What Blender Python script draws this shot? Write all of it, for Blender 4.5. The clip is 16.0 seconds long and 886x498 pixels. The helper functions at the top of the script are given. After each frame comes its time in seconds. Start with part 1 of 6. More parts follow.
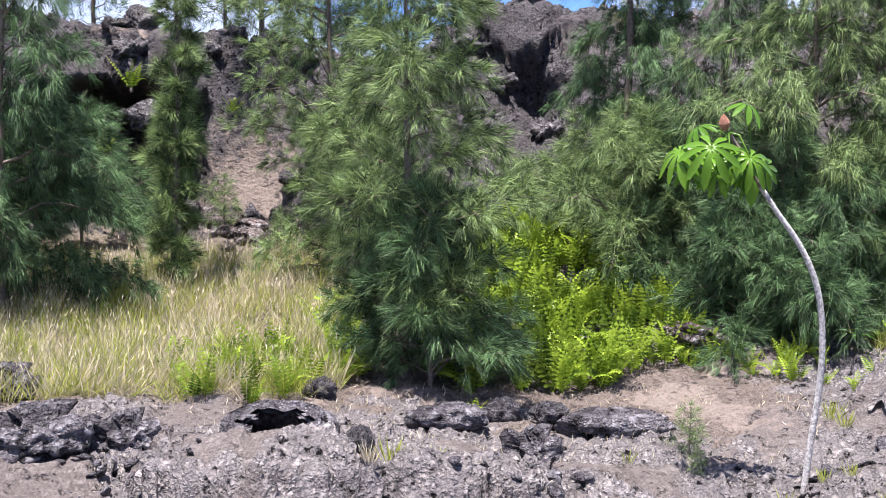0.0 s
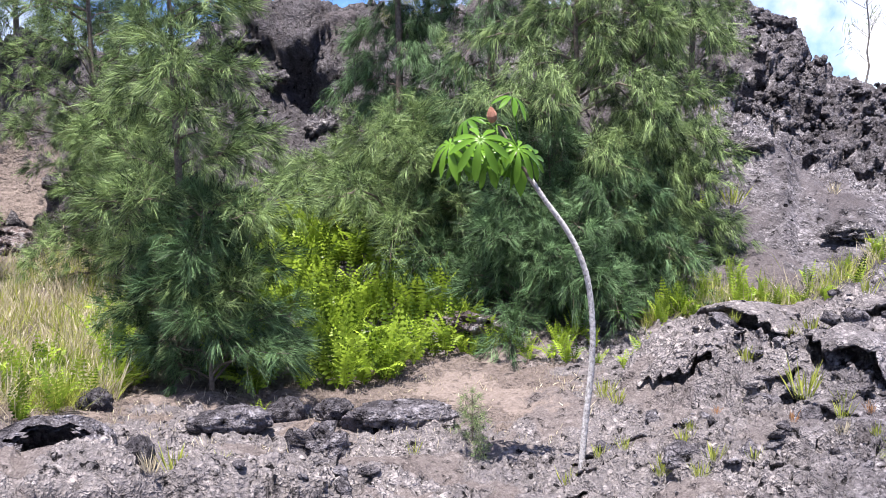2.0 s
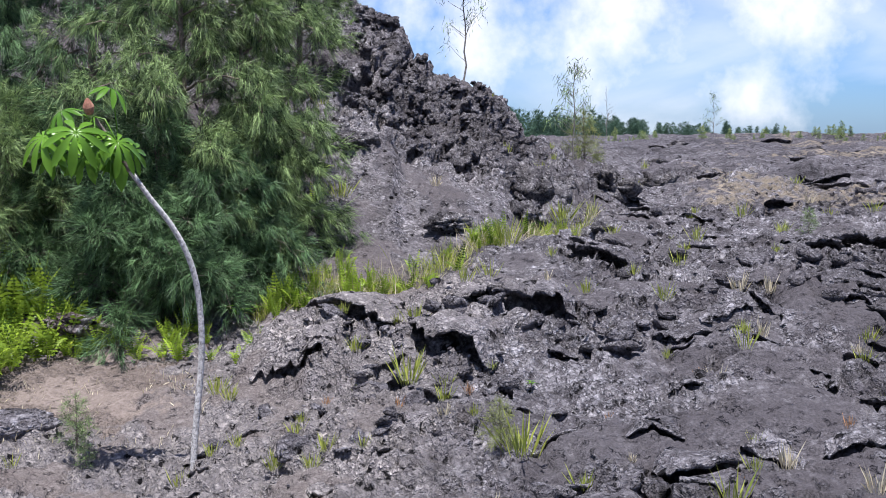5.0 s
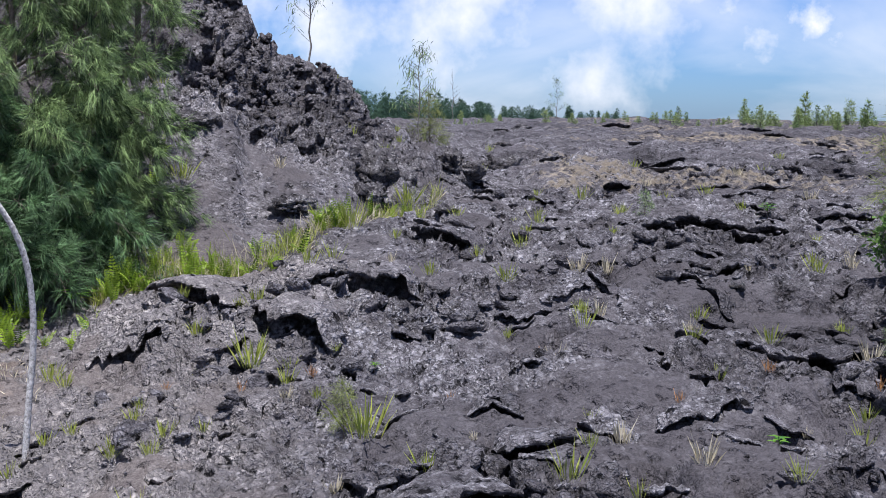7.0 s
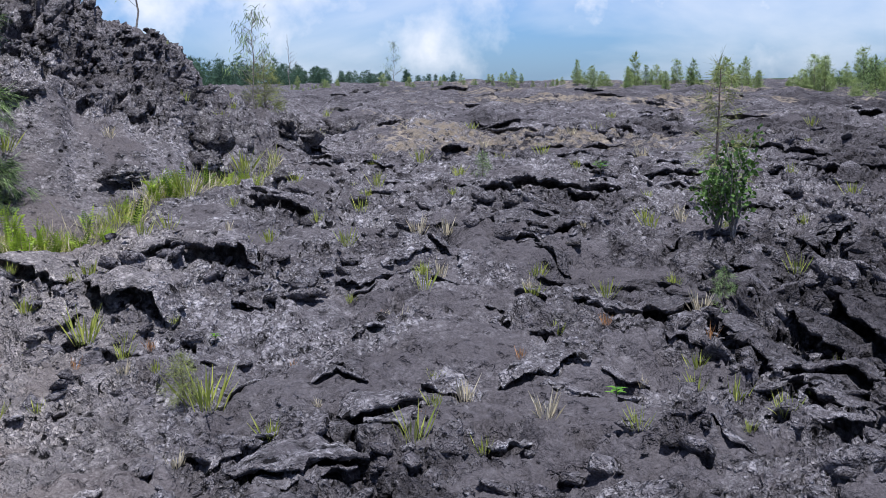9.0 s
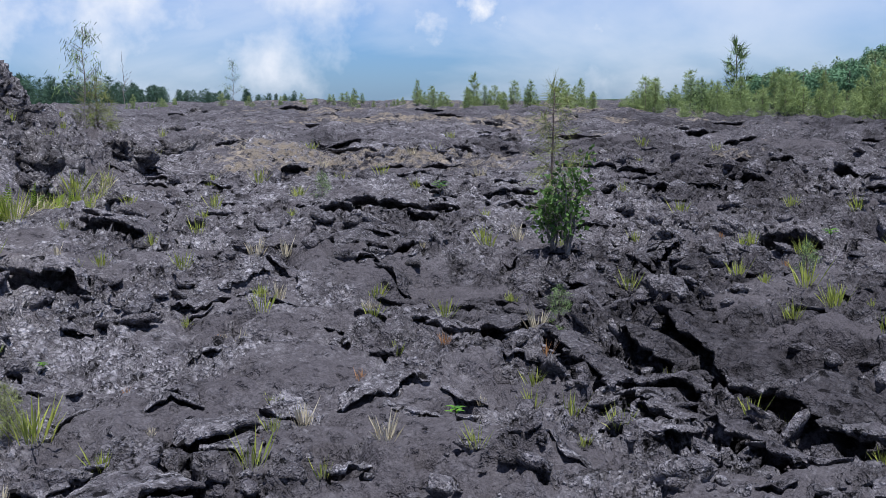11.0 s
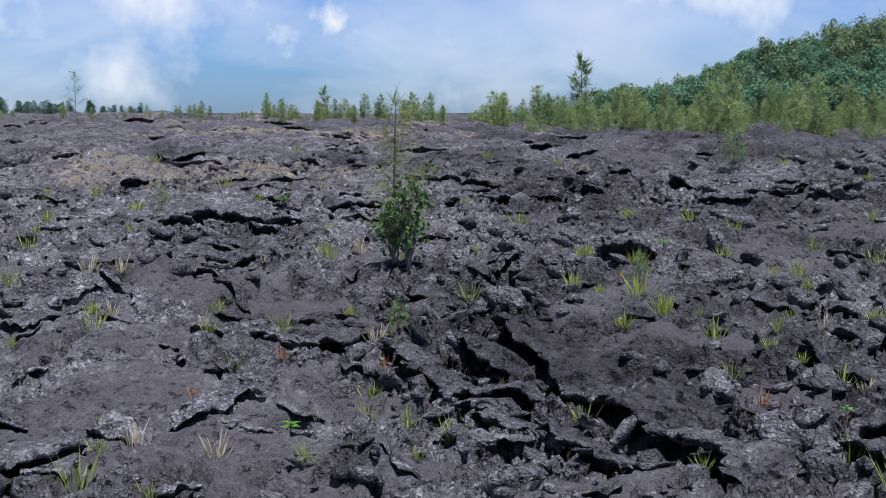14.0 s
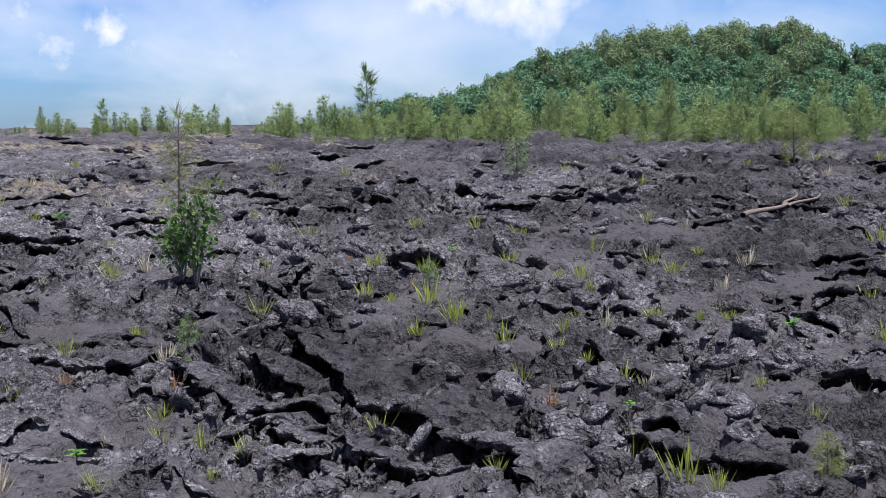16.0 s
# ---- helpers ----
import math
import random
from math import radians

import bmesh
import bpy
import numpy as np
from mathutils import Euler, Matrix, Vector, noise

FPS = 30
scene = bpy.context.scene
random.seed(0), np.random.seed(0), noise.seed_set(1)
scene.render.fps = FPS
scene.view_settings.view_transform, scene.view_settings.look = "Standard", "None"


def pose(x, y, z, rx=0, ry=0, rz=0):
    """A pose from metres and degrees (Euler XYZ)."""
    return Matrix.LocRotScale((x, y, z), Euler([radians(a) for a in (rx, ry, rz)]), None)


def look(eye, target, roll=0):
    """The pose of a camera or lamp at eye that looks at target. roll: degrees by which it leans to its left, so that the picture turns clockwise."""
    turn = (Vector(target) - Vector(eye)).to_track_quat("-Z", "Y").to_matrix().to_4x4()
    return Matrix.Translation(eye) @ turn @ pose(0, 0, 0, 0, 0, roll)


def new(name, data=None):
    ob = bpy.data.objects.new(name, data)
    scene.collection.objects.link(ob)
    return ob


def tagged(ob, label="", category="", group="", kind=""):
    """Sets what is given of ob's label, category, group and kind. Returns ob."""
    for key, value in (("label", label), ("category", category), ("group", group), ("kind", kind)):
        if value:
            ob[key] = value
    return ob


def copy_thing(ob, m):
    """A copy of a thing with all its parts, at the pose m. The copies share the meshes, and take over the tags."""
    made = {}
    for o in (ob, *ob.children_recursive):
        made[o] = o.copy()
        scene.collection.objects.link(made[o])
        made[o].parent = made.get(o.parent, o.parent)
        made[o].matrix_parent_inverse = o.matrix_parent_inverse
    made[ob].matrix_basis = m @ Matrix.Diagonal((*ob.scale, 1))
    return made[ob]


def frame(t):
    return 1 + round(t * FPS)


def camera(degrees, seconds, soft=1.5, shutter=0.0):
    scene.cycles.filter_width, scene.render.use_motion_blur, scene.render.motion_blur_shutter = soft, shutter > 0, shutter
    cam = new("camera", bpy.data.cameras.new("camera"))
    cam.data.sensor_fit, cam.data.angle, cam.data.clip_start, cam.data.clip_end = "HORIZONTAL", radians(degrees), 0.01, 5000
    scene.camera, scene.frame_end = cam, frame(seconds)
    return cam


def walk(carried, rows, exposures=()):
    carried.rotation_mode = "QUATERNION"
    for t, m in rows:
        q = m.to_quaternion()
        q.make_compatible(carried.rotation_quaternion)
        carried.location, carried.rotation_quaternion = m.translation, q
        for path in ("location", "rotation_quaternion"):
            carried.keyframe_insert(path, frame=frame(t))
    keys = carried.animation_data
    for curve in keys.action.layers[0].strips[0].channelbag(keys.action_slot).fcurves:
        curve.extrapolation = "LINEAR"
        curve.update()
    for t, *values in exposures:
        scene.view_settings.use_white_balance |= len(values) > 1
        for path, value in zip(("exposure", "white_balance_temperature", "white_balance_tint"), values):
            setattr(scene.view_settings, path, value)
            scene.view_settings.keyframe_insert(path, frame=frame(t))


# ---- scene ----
cam = camera(41.4, 16.0, soft=0.9)
PATH = [
    (0, (0.000, 0.000, 2.600), (-0.001, 1.993, 2.439), 0.40),
    (0.5, (0.002, 0.001, 2.595), (0.084, 1.993, 2.434), 0.10),
    (1, (0.010, 0.002, 2.592), (0.177, 1.987, 2.413), 0.13),
    (1.5, (0.017, 0.007, 2.591), (0.254, 1.984, 2.403), -2.03),
    (2, (0.026, 0.012, 2.594), (0.396, 1.970, 2.425), -1.19),
    (2.5, (0.038, 0.029, 2.593), (0.535, 1.958, 2.411), -1.11),
    (3, (0.049, 0.045, 2.588), (0.632, 1.948, 2.393), -1.25),
    (3.5, (0.083, 0.049, 2.590), (0.794, 1.907, 2.387), -1.49),
    (4, (0.089, 0.035, 2.602), (0.932, 1.838, 2.402), -0.84),
    (4.5, (0.107, 0.038, 2.606), (1.034, 1.800, 2.413), -1.11),
    (5, (0.120, 0.037, 2.605), (1.093, 1.774, 2.412), -0.81),
    (7.5, (0.161, 0.011, 2.598), (1.402, 1.561, 2.359), -0.44),
    (8, (0.174, 0.014, 2.594), (1.464, 1.521, 2.341), -0.67),
    (8.5, (0.189, 0.017, 2.589), (1.527, 1.480, 2.324), -0.61),
    (9, (0.196, 0.023, 2.587), (1.581, 1.437, 2.300), -1.20),
    (9.5, (0.192, 0.032, 2.582), (1.664, 1.357, 2.297), -1.58),
    (12, (0.270, -0.040, 2.603), (1.856, 1.152, 2.357), -1.01),
    (12.5, (0.273, -0.065, 2.599), (1.883, 1.099, 2.372), -1.33),
    (13, (0.283, -0.078, 2.594), (1.931, 1.033, 2.371), -1.17),
    (13.5, (0.300, -0.087, 2.595), (1.986, 0.966, 2.374), -1.06),
    (14, (0.321, -0.098, 2.594), (2.028, 0.916, 2.354), -0.53),
    (14.5, (0.342, -0.106, 2.587), (2.092, 0.834, 2.353), -0.12),
    (15, (0.344, -0.101, 2.588), (2.130, 0.767, 2.350), -0.44),
    (15.5, (0.332, -0.097, 2.592), (2.167, 0.661, 2.349), -0.81),
    (16, (0.332, -0.102, 2.599), (2.194, 0.593, 2.371), -1.29),
]
EXPOSURE = [(0, 1.5, 6700, 17), (2, 1.5, 6700, 17), (3.5, 1.3, 6500, 15), (5, 0.95, 6350, 14), (9, 0.7, 6150, 13), (12, 0.52, 6100, 12), (14, 0.52, 6050, 12), (15, 0.65, 6200, 12), (16, 0.78, 6350, 12)]
walk(cam, [(t, look(eye, target, roll)) for t, eye, target, roll in PATH], EXPOSURE)


# ---- light ----
SUN_EL, SUN_AZ = radians(76), radians(205)  # azimuth clockwise from +y
sun_data = bpy.data.lights.new("sun", "SUN")
sun_data.energy, sun_data.angle, sun_data.color = 5.0, radians(0.55), (1.0, 0.98, 0.95)
sun = new("sun", sun_data)
sun_way = Vector((math.sin(SUN_AZ) * math.cos(SUN_EL), math.cos(SUN_AZ) * math.cos(SUN_EL), math.sin(SUN_EL)))
sun.matrix_world = look(sun_way * 50, (0, 0, 0))

world = bpy.data.worlds.new("sky")
scene.world = world
world.use_nodes = True
wn, wl = world.node_tree.nodes, world.node_tree.links
wn.clear()
sky = wn.new("ShaderNodeTexSky")
sky.sky_type, sky.sun_disc = "NISHITA", False
sky.sun_elevation, sky.sun_rotation = SUN_EL, SUN_AZ
sky.air_density, sky.dust_density, sky.ozone_density = 1.0, 0.3, 2.5
# fair-weather clouds: noise on the sky's dome, stretched along the horizon
tc = wn.new("ShaderNodeTexCoord")
sep = wn.new("ShaderNodeSeparateXYZ")
wl.new(tc.outputs["Generated"], sep.inputs[0])
den = wn.new("ShaderNodeMath"); den.operation = "ADD"; den.inputs[1].default_value = 0.45
wl.new(sep.outputs["Z"], den.inputs[0])
dv = wn.new("ShaderNodeVectorMath"); dv.operation = "SCALE"
inv = wn.new("ShaderNodeMath"); inv.operation = "DIVIDE"; inv.inputs[0].default_value = 1.0
wl.new(den.outputs[0], inv.inputs[1])
wl.new(tc.outputs["Generated"], dv.inputs[0]); wl.new(inv.outputs[0], dv.inputs["Scale"])
cn = wn.new("ShaderNodeTexNoise")
cn.inputs["Scale"].default_value, cn.inputs["Detail"].default_value, cn.inputs["Roughness"].default_value = 2.2, 8.0, 0.5
cn.inputs["Distortion"].default_value = 0.35
off = wn.new("ShaderNodeVectorMath"); off.operation = "ADD"; off.inputs[1].default_value = (3.1, 1.7, 0.4)
wl.new(dv.outputs[0], off.inputs[0]); wl.new(off.outputs[0], cn.inputs["Vector"])
cr = wn.new("ShaderNodeValToRGB")
cr.color_ramp.elements[0].position, cr.color_ramp.elements[1].position = 0.39, 0.72
cr.color_ramp.elements[0].color = (0, 0, 0, 1); cr.color_ramp.elements[1].color = (0.68, 0.68, 0.68, 1)
wl.new(cn.outputs["Fac"], cr.inputs[0])


def sky_math(op, a, b):
    n = wn.new("ShaderNodeMath"); n.operation = op
    for k, v in enumerate((a, b)):
        if hasattr(v, "is_linked"):
            wl.new(v, n.inputs[k])
        else:
            n.inputs[k].default_value = v
    return n.outputs[0]


# puffs of cumulus over the horizon: azimuth, height, radius in degrees, density
PUFFS = [(29.5, 5.5, 6, 0.26), (37, 5.5, 6, 0.25), (44, 5.2, 8, 0.21), (48, 3.0, 5, 0.14), (50.3, 5.4, 1.6, 0.17), (51.2, 2.9, 1.7, 0.2), (54.0, 4.5, 1.4, 0.24), (55.3, 3.1, 1.4, 0.24),
         (59.3, 3.6, 1.3, 0.2), (58, 5.8, 1.3, 0.16), (68.5, 5.6, 4, 0.27), (73.5, 6.0, 4, 0.25), (82, 7, 5, 0.2)]
puff_noise = wn.new("ShaderNodeTexNoise")
puff_noise.inputs["Scale"].default_value, puff_noise.inputs["Detail"].default_value, puff_noise.inputs["Roughness"].default_value = 11.0, 7.0, 0.55
wl.new(tc.outputs["Generated"], puff_noise.inputs["Vector"])
bend = wn.new("ShaderNodeTexNoise")
bend.inputs["Scale"].default_value, bend.inputs["Detail"].default_value, bend.inputs["Roughness"].default_value = 26.0, 6.0, 0.6
wl.new(tc.outputs["Generated"], bend.inputs["Vector"])
shift = wn.new("ShaderNodeVectorMath"); shift.operation = "MULTIPLY_ADD"
shift.inputs[1].default_value = (0.075, 0.075, 0.075)
less = wn.new("ShaderNodeVectorMath"); less.operation = "SUBTRACT"; less.inputs[1].default_value = (0.5, 0.5, 0.5)
wl.new(bend.outputs["Color"], less.inputs[0]); wl.new(less.outputs[0], shift.inputs[0]); wl.new(tc.outputs["Generated"], shift.inputs[2])
cover = 0.0
for az_, el_, rad_, dense in PUFFS:
    d_ = wn.new("ShaderNodeVectorMath"); d_.operation = "DISTANCE"
    wl.new(shift.outputs[0], d_.inputs[0])
    d_.inputs[1].default_value = (math.sin(radians(az_)) * math.cos(radians(el_)), math.cos(radians(az_)) * math.cos(radians(el_)), math.sin(radians(el_)))
    near_ = sky_math("MULTIPLY", sky_math("MAXIMUM", sky_math("SUBTRACT", 1.0, sky_math("DIVIDE", d_.outputs["Value"], radians(rad_))), 0.0), dense * 1.25)
    cover = sky_math("MAXIMUM", cover, near_)
puffs = wn.new("ShaderNodeValToRGB")
puffs.color_ramp.elements[0].position, puffs.color_ramp.elements[1].position = 0.55, 0.86
puffs.color_ramp.elements[0].color = (0, 0, 0, 1); puffs.color_ramp.elements[1].color = (1, 1, 1, 1)
wl.new(sky_math("ADD", puff_noise.outputs["Fac"], cover), puffs.inputs[0])
cloud = sky_math("MAXIMUM", cr.outputs[0], puffs.outputs[0])
cm = wn.new("ShaderNodeMixRGB")
cm.inputs["Color2"].default_value = (9.4, 9.6, 9.9, 1)
tint = wn.new("ShaderNodeMixRGB"); tint.blend_type = "MULTIPLY"; tint.inputs["Fac"].default_value = 1.0
tint.inputs["Color2"].default_value = (0.45, 0.71, 1.24, 1)
wl.new(sky.outputs[0], tint.inputs["Color1"])
wl.new(cloud, cm.inputs["Fac"]); wl.new(tint.outputs[0], cm.inputs["Color1"])
bg = wn.new("ShaderNodeBackground"); bg.inputs["Strength"].default_value = 0.065
wl.new(cm.outputs[0], bg.inputs["Color"])
wo = wn.new("ShaderNodeOutputWorld")
wl.new(bg.outputs[0], wo.inputs["Surface"])

# ---- materials ----
def material(name):
    m = bpy.data.materials.new(name)
    m.use_nodes = True
    nt = m.node_tree
    return m, nt.nodes, nt.links, nt.nodes["Principled BSDF"]


def noise_node(nodes, links, coord, scale, detail=6.0, rough=0.6):
    n = nodes.new("ShaderNodeTexNoise")
    n.inputs["Scale"].default_value, n.inputs["Detail"].default_value, n.inputs["Roughness"].default_value = scale, detail, rough
    links.new(coord, n.inputs["Vector"])
    return n.outputs["Fac"]


def ramp_node(nodes, links, fac, *stops):
    r = nodes.new("ShaderNodeValToRGB")
    els = r.color_ramp.elements
    while len(els) < len(stops):
        els.new(0.5)
    for e, (p, c) in zip(els, stops):
        e.position, e.color = p, (*c, 1) if isinstance(c, tuple) else (c, c, c, 1)
    links.new(fac, r.inputs[0])
    return r.outputs[0]


def mix_node(nodes, links, fac, a, b, mode="MIX"):
    m = nodes.new("ShaderNodeMixRGB")
    m.blend_type = mode
    for sock, v in (("Fac", fac), ("Color1", a), ("Color2", b)):
        if hasattr(v, "is_linked"):
            links.new(v, m.inputs[sock])
        else:
            m.inputs[sock].default_value = v if sock == "Fac" else (*v, 1)
    return m.outputs[0]


def rock_nodes(nodes, links, bsdf, scale=1.0, soil=None, dry=None, tint=(1, 1, 1)):
    """Weathered basalt: dark grey with brown stains, pale lichen flecks and a rough skin."""
    tc = nodes.new("ShaderNodeTexCoord").outputs["Object"]
    big = noise_node(nodes, links, tc, 0.7 * scale, 5, 0.6)
    mid = noise_node(nodes, links, tc, 4.5 * scale, 8, 0.65)
    fine = noise_node(nodes, links, tc, 26 * scale, 9, 0.72)
    dark = tuple(v * k for v, k in zip((0.034, 0.031, 0.035), tint))
    grey = tuple(v * k for v, k in zip((0.125, 0.115, 0.127), tint))
    base = ramp_node(nodes, links, mid, (0.36, dark), (0.62, grey))
    grain = noise_node(nodes, links, tc, 62 * scale, 5, 0.68)
    def lumps(size):
        vo = nodes.new("ShaderNodeTexVoronoi")
        vo.feature = "SMOOTH_F1"
        vo.inputs["Scale"].default_value, vo.inputs["Smoothness"].default_value = size * scale, 0.35
        vo.inputs["Randomness"].default_value = 1.0
        warp = nodes.new("ShaderNodeMixRGB"); warp.blend_type = "ADD"; warp.inputs["Fac"].default_value = 0.07
        nz = nodes.new("ShaderNodeTexNoise"); nz.inputs["Scale"].default_value = size * 0.9 * scale
        links.new(tc, nz.inputs["Vector"]); links.new(tc, warp.inputs["Color1"]); links.new(nz.outputs["Color"], warp.inputs["Color2"])
        links.new(warp.outputs[0], vo.inputs["Vector"])
        return vo.outputs["Distance"]
    knob = ramp_node(nodes, links, lumps(12), (0.10, 1.0), (0.62, 0.0))
    grit = ramp_node(nodes, links, lumps(34), (0.10, 1.0), (0.62, 0.0))
    tops = mix_node(nodes, links, 0.42, knob, grit)
    # open pores of the clinker, their inner shade put into the colour
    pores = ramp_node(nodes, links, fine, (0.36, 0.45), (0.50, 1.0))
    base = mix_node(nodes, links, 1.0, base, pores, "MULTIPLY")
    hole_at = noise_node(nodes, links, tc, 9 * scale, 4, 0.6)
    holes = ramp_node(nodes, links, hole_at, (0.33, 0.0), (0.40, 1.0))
    speck = ramp_node(nodes, links, mix_node(nodes, links, 0.35, grain, tops), (0.33, 0.0), (0.58, 1.0))
    speck = mix_node(nodes, links, 1.0, speck, ramp_node(nodes, links, fine, (0.34, 0.35), (0.54, 1.0)), "MULTIPLY")
    # crusts of lichen and loose crumbs, each of its own paleness
    def crumbs(size, least):
        vo = nodes.new("ShaderNodeTexVoronoi")
        vo.inputs["Scale"].default_value, vo.inputs["Randomness"].default_value = size * scale, 1.0
        bent = nodes.new("ShaderNodeMixRGB"); bent.blend_type = "ADD"; bent.inputs["Fac"].default_value = 1.1 / (size * scale)
        nz = nodes.new("ShaderNodeTexNoise"); nz.inputs["Scale"].default_value, nz.inputs["Detail"].default_value = size * 1.3 * scale, 3.0
        links.new(tc, nz.inputs["Vector"]); links.new(tc, bent.inputs["Color1"]); links.new(nz.outputs["Color"], bent.inputs["Color2"])
        links.new(bent.outputs[0], vo.inputs["Vector"])
        one = nodes.new("ShaderNodeSeparateColor")
        links.new(vo.outputs["Color"], one.inputs[0])
        pale = ramp_node(nodes, links, one.outputs[0], (least, 0.0), (0.92, 1.0))
        return mix_node(nodes, links, 1.0, pale, ramp_node(nodes, links, vo.outputs["Distance"], (0.18, 1.0), (0.66, 0.0)), "MULTIPLY")
    pebbles = mix_node(nodes, links, 1.0, crumbs(32, 0.15), crumbs(14, 0.4), "LIGHTEN")
    speck = mix_node(nodes, links, 1.0, mix_node(nodes, links, 0.45, speck, (0, 0, 0)), pebbles, "LIGHTEN")
    where = ramp_node(nodes, links, noise_node(nodes, links, tc, 1.9 * scale, 6, 0.72), (0.41, 0.16), (0.56, 1.0))
    # smooth skins of glassy crust, nearly free of lichen
    if soil is not None:
        skin_at = nodes.new("ShaderNodeAttribute"); skin_at.attribute_name = "smooth_skin"
        bald = skin_at.outputs["Fac"]
        grown = nodes.new("ShaderNodeAttribute"); grown.attribute_name = "lichen"
        where = mix_node(nodes, links, 1.0, where, grown.outputs["Color"], "MULTIPLY")
        # base dimmed where lichen is thin, lowering brightness to the right
        young = mix_node(nodes, links, 1.0, base, (0.62, 0.62, 0.62), "MULTIPLY")
        base = mix_node(nodes, links, ramp_node(nodes, links, grown.outputs["Fac"], (0.2, 0.0), (0.8, 1.0)), young, base)
        # tan crust tone, with the left's extra brightness put into the colour
        pale_at = nodes.new("ShaderNodeAttribute"); pale_at.attribute_name = "pale_crust"
        crust = mix_node(nodes, links, pale_at.outputs["Fac"], (0.45, 0.435, 0.465), (0.54, 0.495, 0.475))
        where = mix_node(nodes, links, pale_at.outputs["Fac"], where, mix_node(nodes, links, 0.3, where, (0.9, 0.9, 0.9)))
        base = mix_node(nodes, links, pale_at.outputs["Fac"], base, mix_node(nodes, links, 0.45, base, (0.23, 0.212, 0.212)))
        bare_skin = mix_node(nodes, links, pale_at.outputs["Fac"], (0.070, 0.064, 0.070), (0.115, 0.098, 0.094))
    else:
        bald = ramp_node(nodes, links, big, (0.60, 0.0), (0.66, 0.9))
        crust = (0.46, 0.44, 0.445)
        bare_skin = (0.062, 0.057, 0.060)
    skin_col = mix_node(nodes, links, 1.0, bare_skin, ramp_node(nodes, links, grain, (0.3, 0.62), (0.7, 1.3)), "MULTIPLY")
    base = mix_node(nodes, links, bald, base, skin_col)
    where = mix_node(nodes, links, 1.0, where, ramp_node(nodes, links, bald, (0.0, 1.0), (0.9, 0.3)), "MULTIPLY")
    lich = mix_node(nodes, links, 1.0, speck, where, "MULTIPLY")
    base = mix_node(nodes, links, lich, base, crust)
    # sunken holes coloured near-black for the shade inside them
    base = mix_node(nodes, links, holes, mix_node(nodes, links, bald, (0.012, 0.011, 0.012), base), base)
    if soil is not None:
        at = nodes.new("ShaderNodeAttribute")
        at.attribute_name = soil
        sep_ = nodes.new("ShaderNodeSeparateColor")
        links.new(at.outputs["Color"], sep_.inputs[0])
        sandc = ramp_node(nodes, links, fine, (0.3, (0.125, 0.102, 0.09)), (0.7, (0.265, 0.22, 0.195)))
        edge = nodes.new("ShaderNodeMath"); edge.operation = "MULTIPLY_ADD"
        links.new(mid, edge.inputs[0]); edge.inputs[1].default_value = 2.2; edge.inputs[2].default_value = -1.2
        addn = nodes.new("ShaderNodeMath"); addn.operation = "ADD"
        links.new(sep_.outputs[0], addn.inputs[0]); links.new(edge.outputs[0], addn.inputs[1])
        sf = ramp_node(nodes, links, addn.outputs[0], (0.35, 0.0), (0.65, 1.0))
        base = mix_node(nodes, links, sf, base, sandc)
        addg = nodes.new("ShaderNodeMath"); addg.operation = "ADD"
        links.new(sep_.outputs[1], addg.inputs[0]); links.new(edge.outputs[0], addg.inputs[1])
        gf = ramp_node(nodes, links, addg.outputs[0], (0.4, 0.0), (0.7, 1.0))
        strawc = ramp_node(nodes, links, fine, (0.3, (0.15, 0.125, 0.10)), (0.7, (0.31, 0.265, 0.205)))
        base = mix_node(nodes, links, gf, base, strawc)
        ff = ramp_node(nodes, links, sep_.outputs[2], (0.3, 0.0), (0.7, 1.0))
        base = mix_node(nodes, links, ff, base, (0.03, 0.05, 0.02))
    links.new(base, bsdf.inputs["Base Color"])
    bsdf.inputs["Roughness"].default_value = 0.95
    bsdf.inputs["Specular IOR Level"].default_value = 0.08
    h = nodes.new("ShaderNodeMath"); h.operation = "MULTIPLY_ADD"
    links.new(mid, h.inputs[0]); h.inputs[1].default_value = 1.0
    skin = mix_node(nodes, links, 0.28, mix_node(nodes, links, 0.38, tops, fine), pebbles)
    skin = mix_node(nodes, links, bald, skin, mix_node(nodes, links, 0.8, skin, (0.45, 0.45, 0.45)))
    links.new(skin, h.inputs[2])
    b = nodes.new("ShaderNodeBump")
    b.inputs["Strength"].default_value, b.inputs["Distance"].default_value = 1.0, 0.12 / scale
    sunk = nodes.new("ShaderNodeMath"); sunk.operation = "MULTIPLY_ADD"; sunk.inputs[1].default_value = 0.35
    links.new(holes, sunk.inputs[0]); links.new(h.outputs[0], sunk.inputs[2])
    links.new(sunk.outputs[0], b.inputs["Height"])
    links.new(b.outputs[0], bsdf.inputs["Normal"])


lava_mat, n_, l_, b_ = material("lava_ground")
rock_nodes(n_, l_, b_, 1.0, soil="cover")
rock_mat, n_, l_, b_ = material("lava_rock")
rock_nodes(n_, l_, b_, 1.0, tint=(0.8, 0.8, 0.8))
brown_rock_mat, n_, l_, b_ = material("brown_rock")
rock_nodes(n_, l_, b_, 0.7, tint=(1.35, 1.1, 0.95))


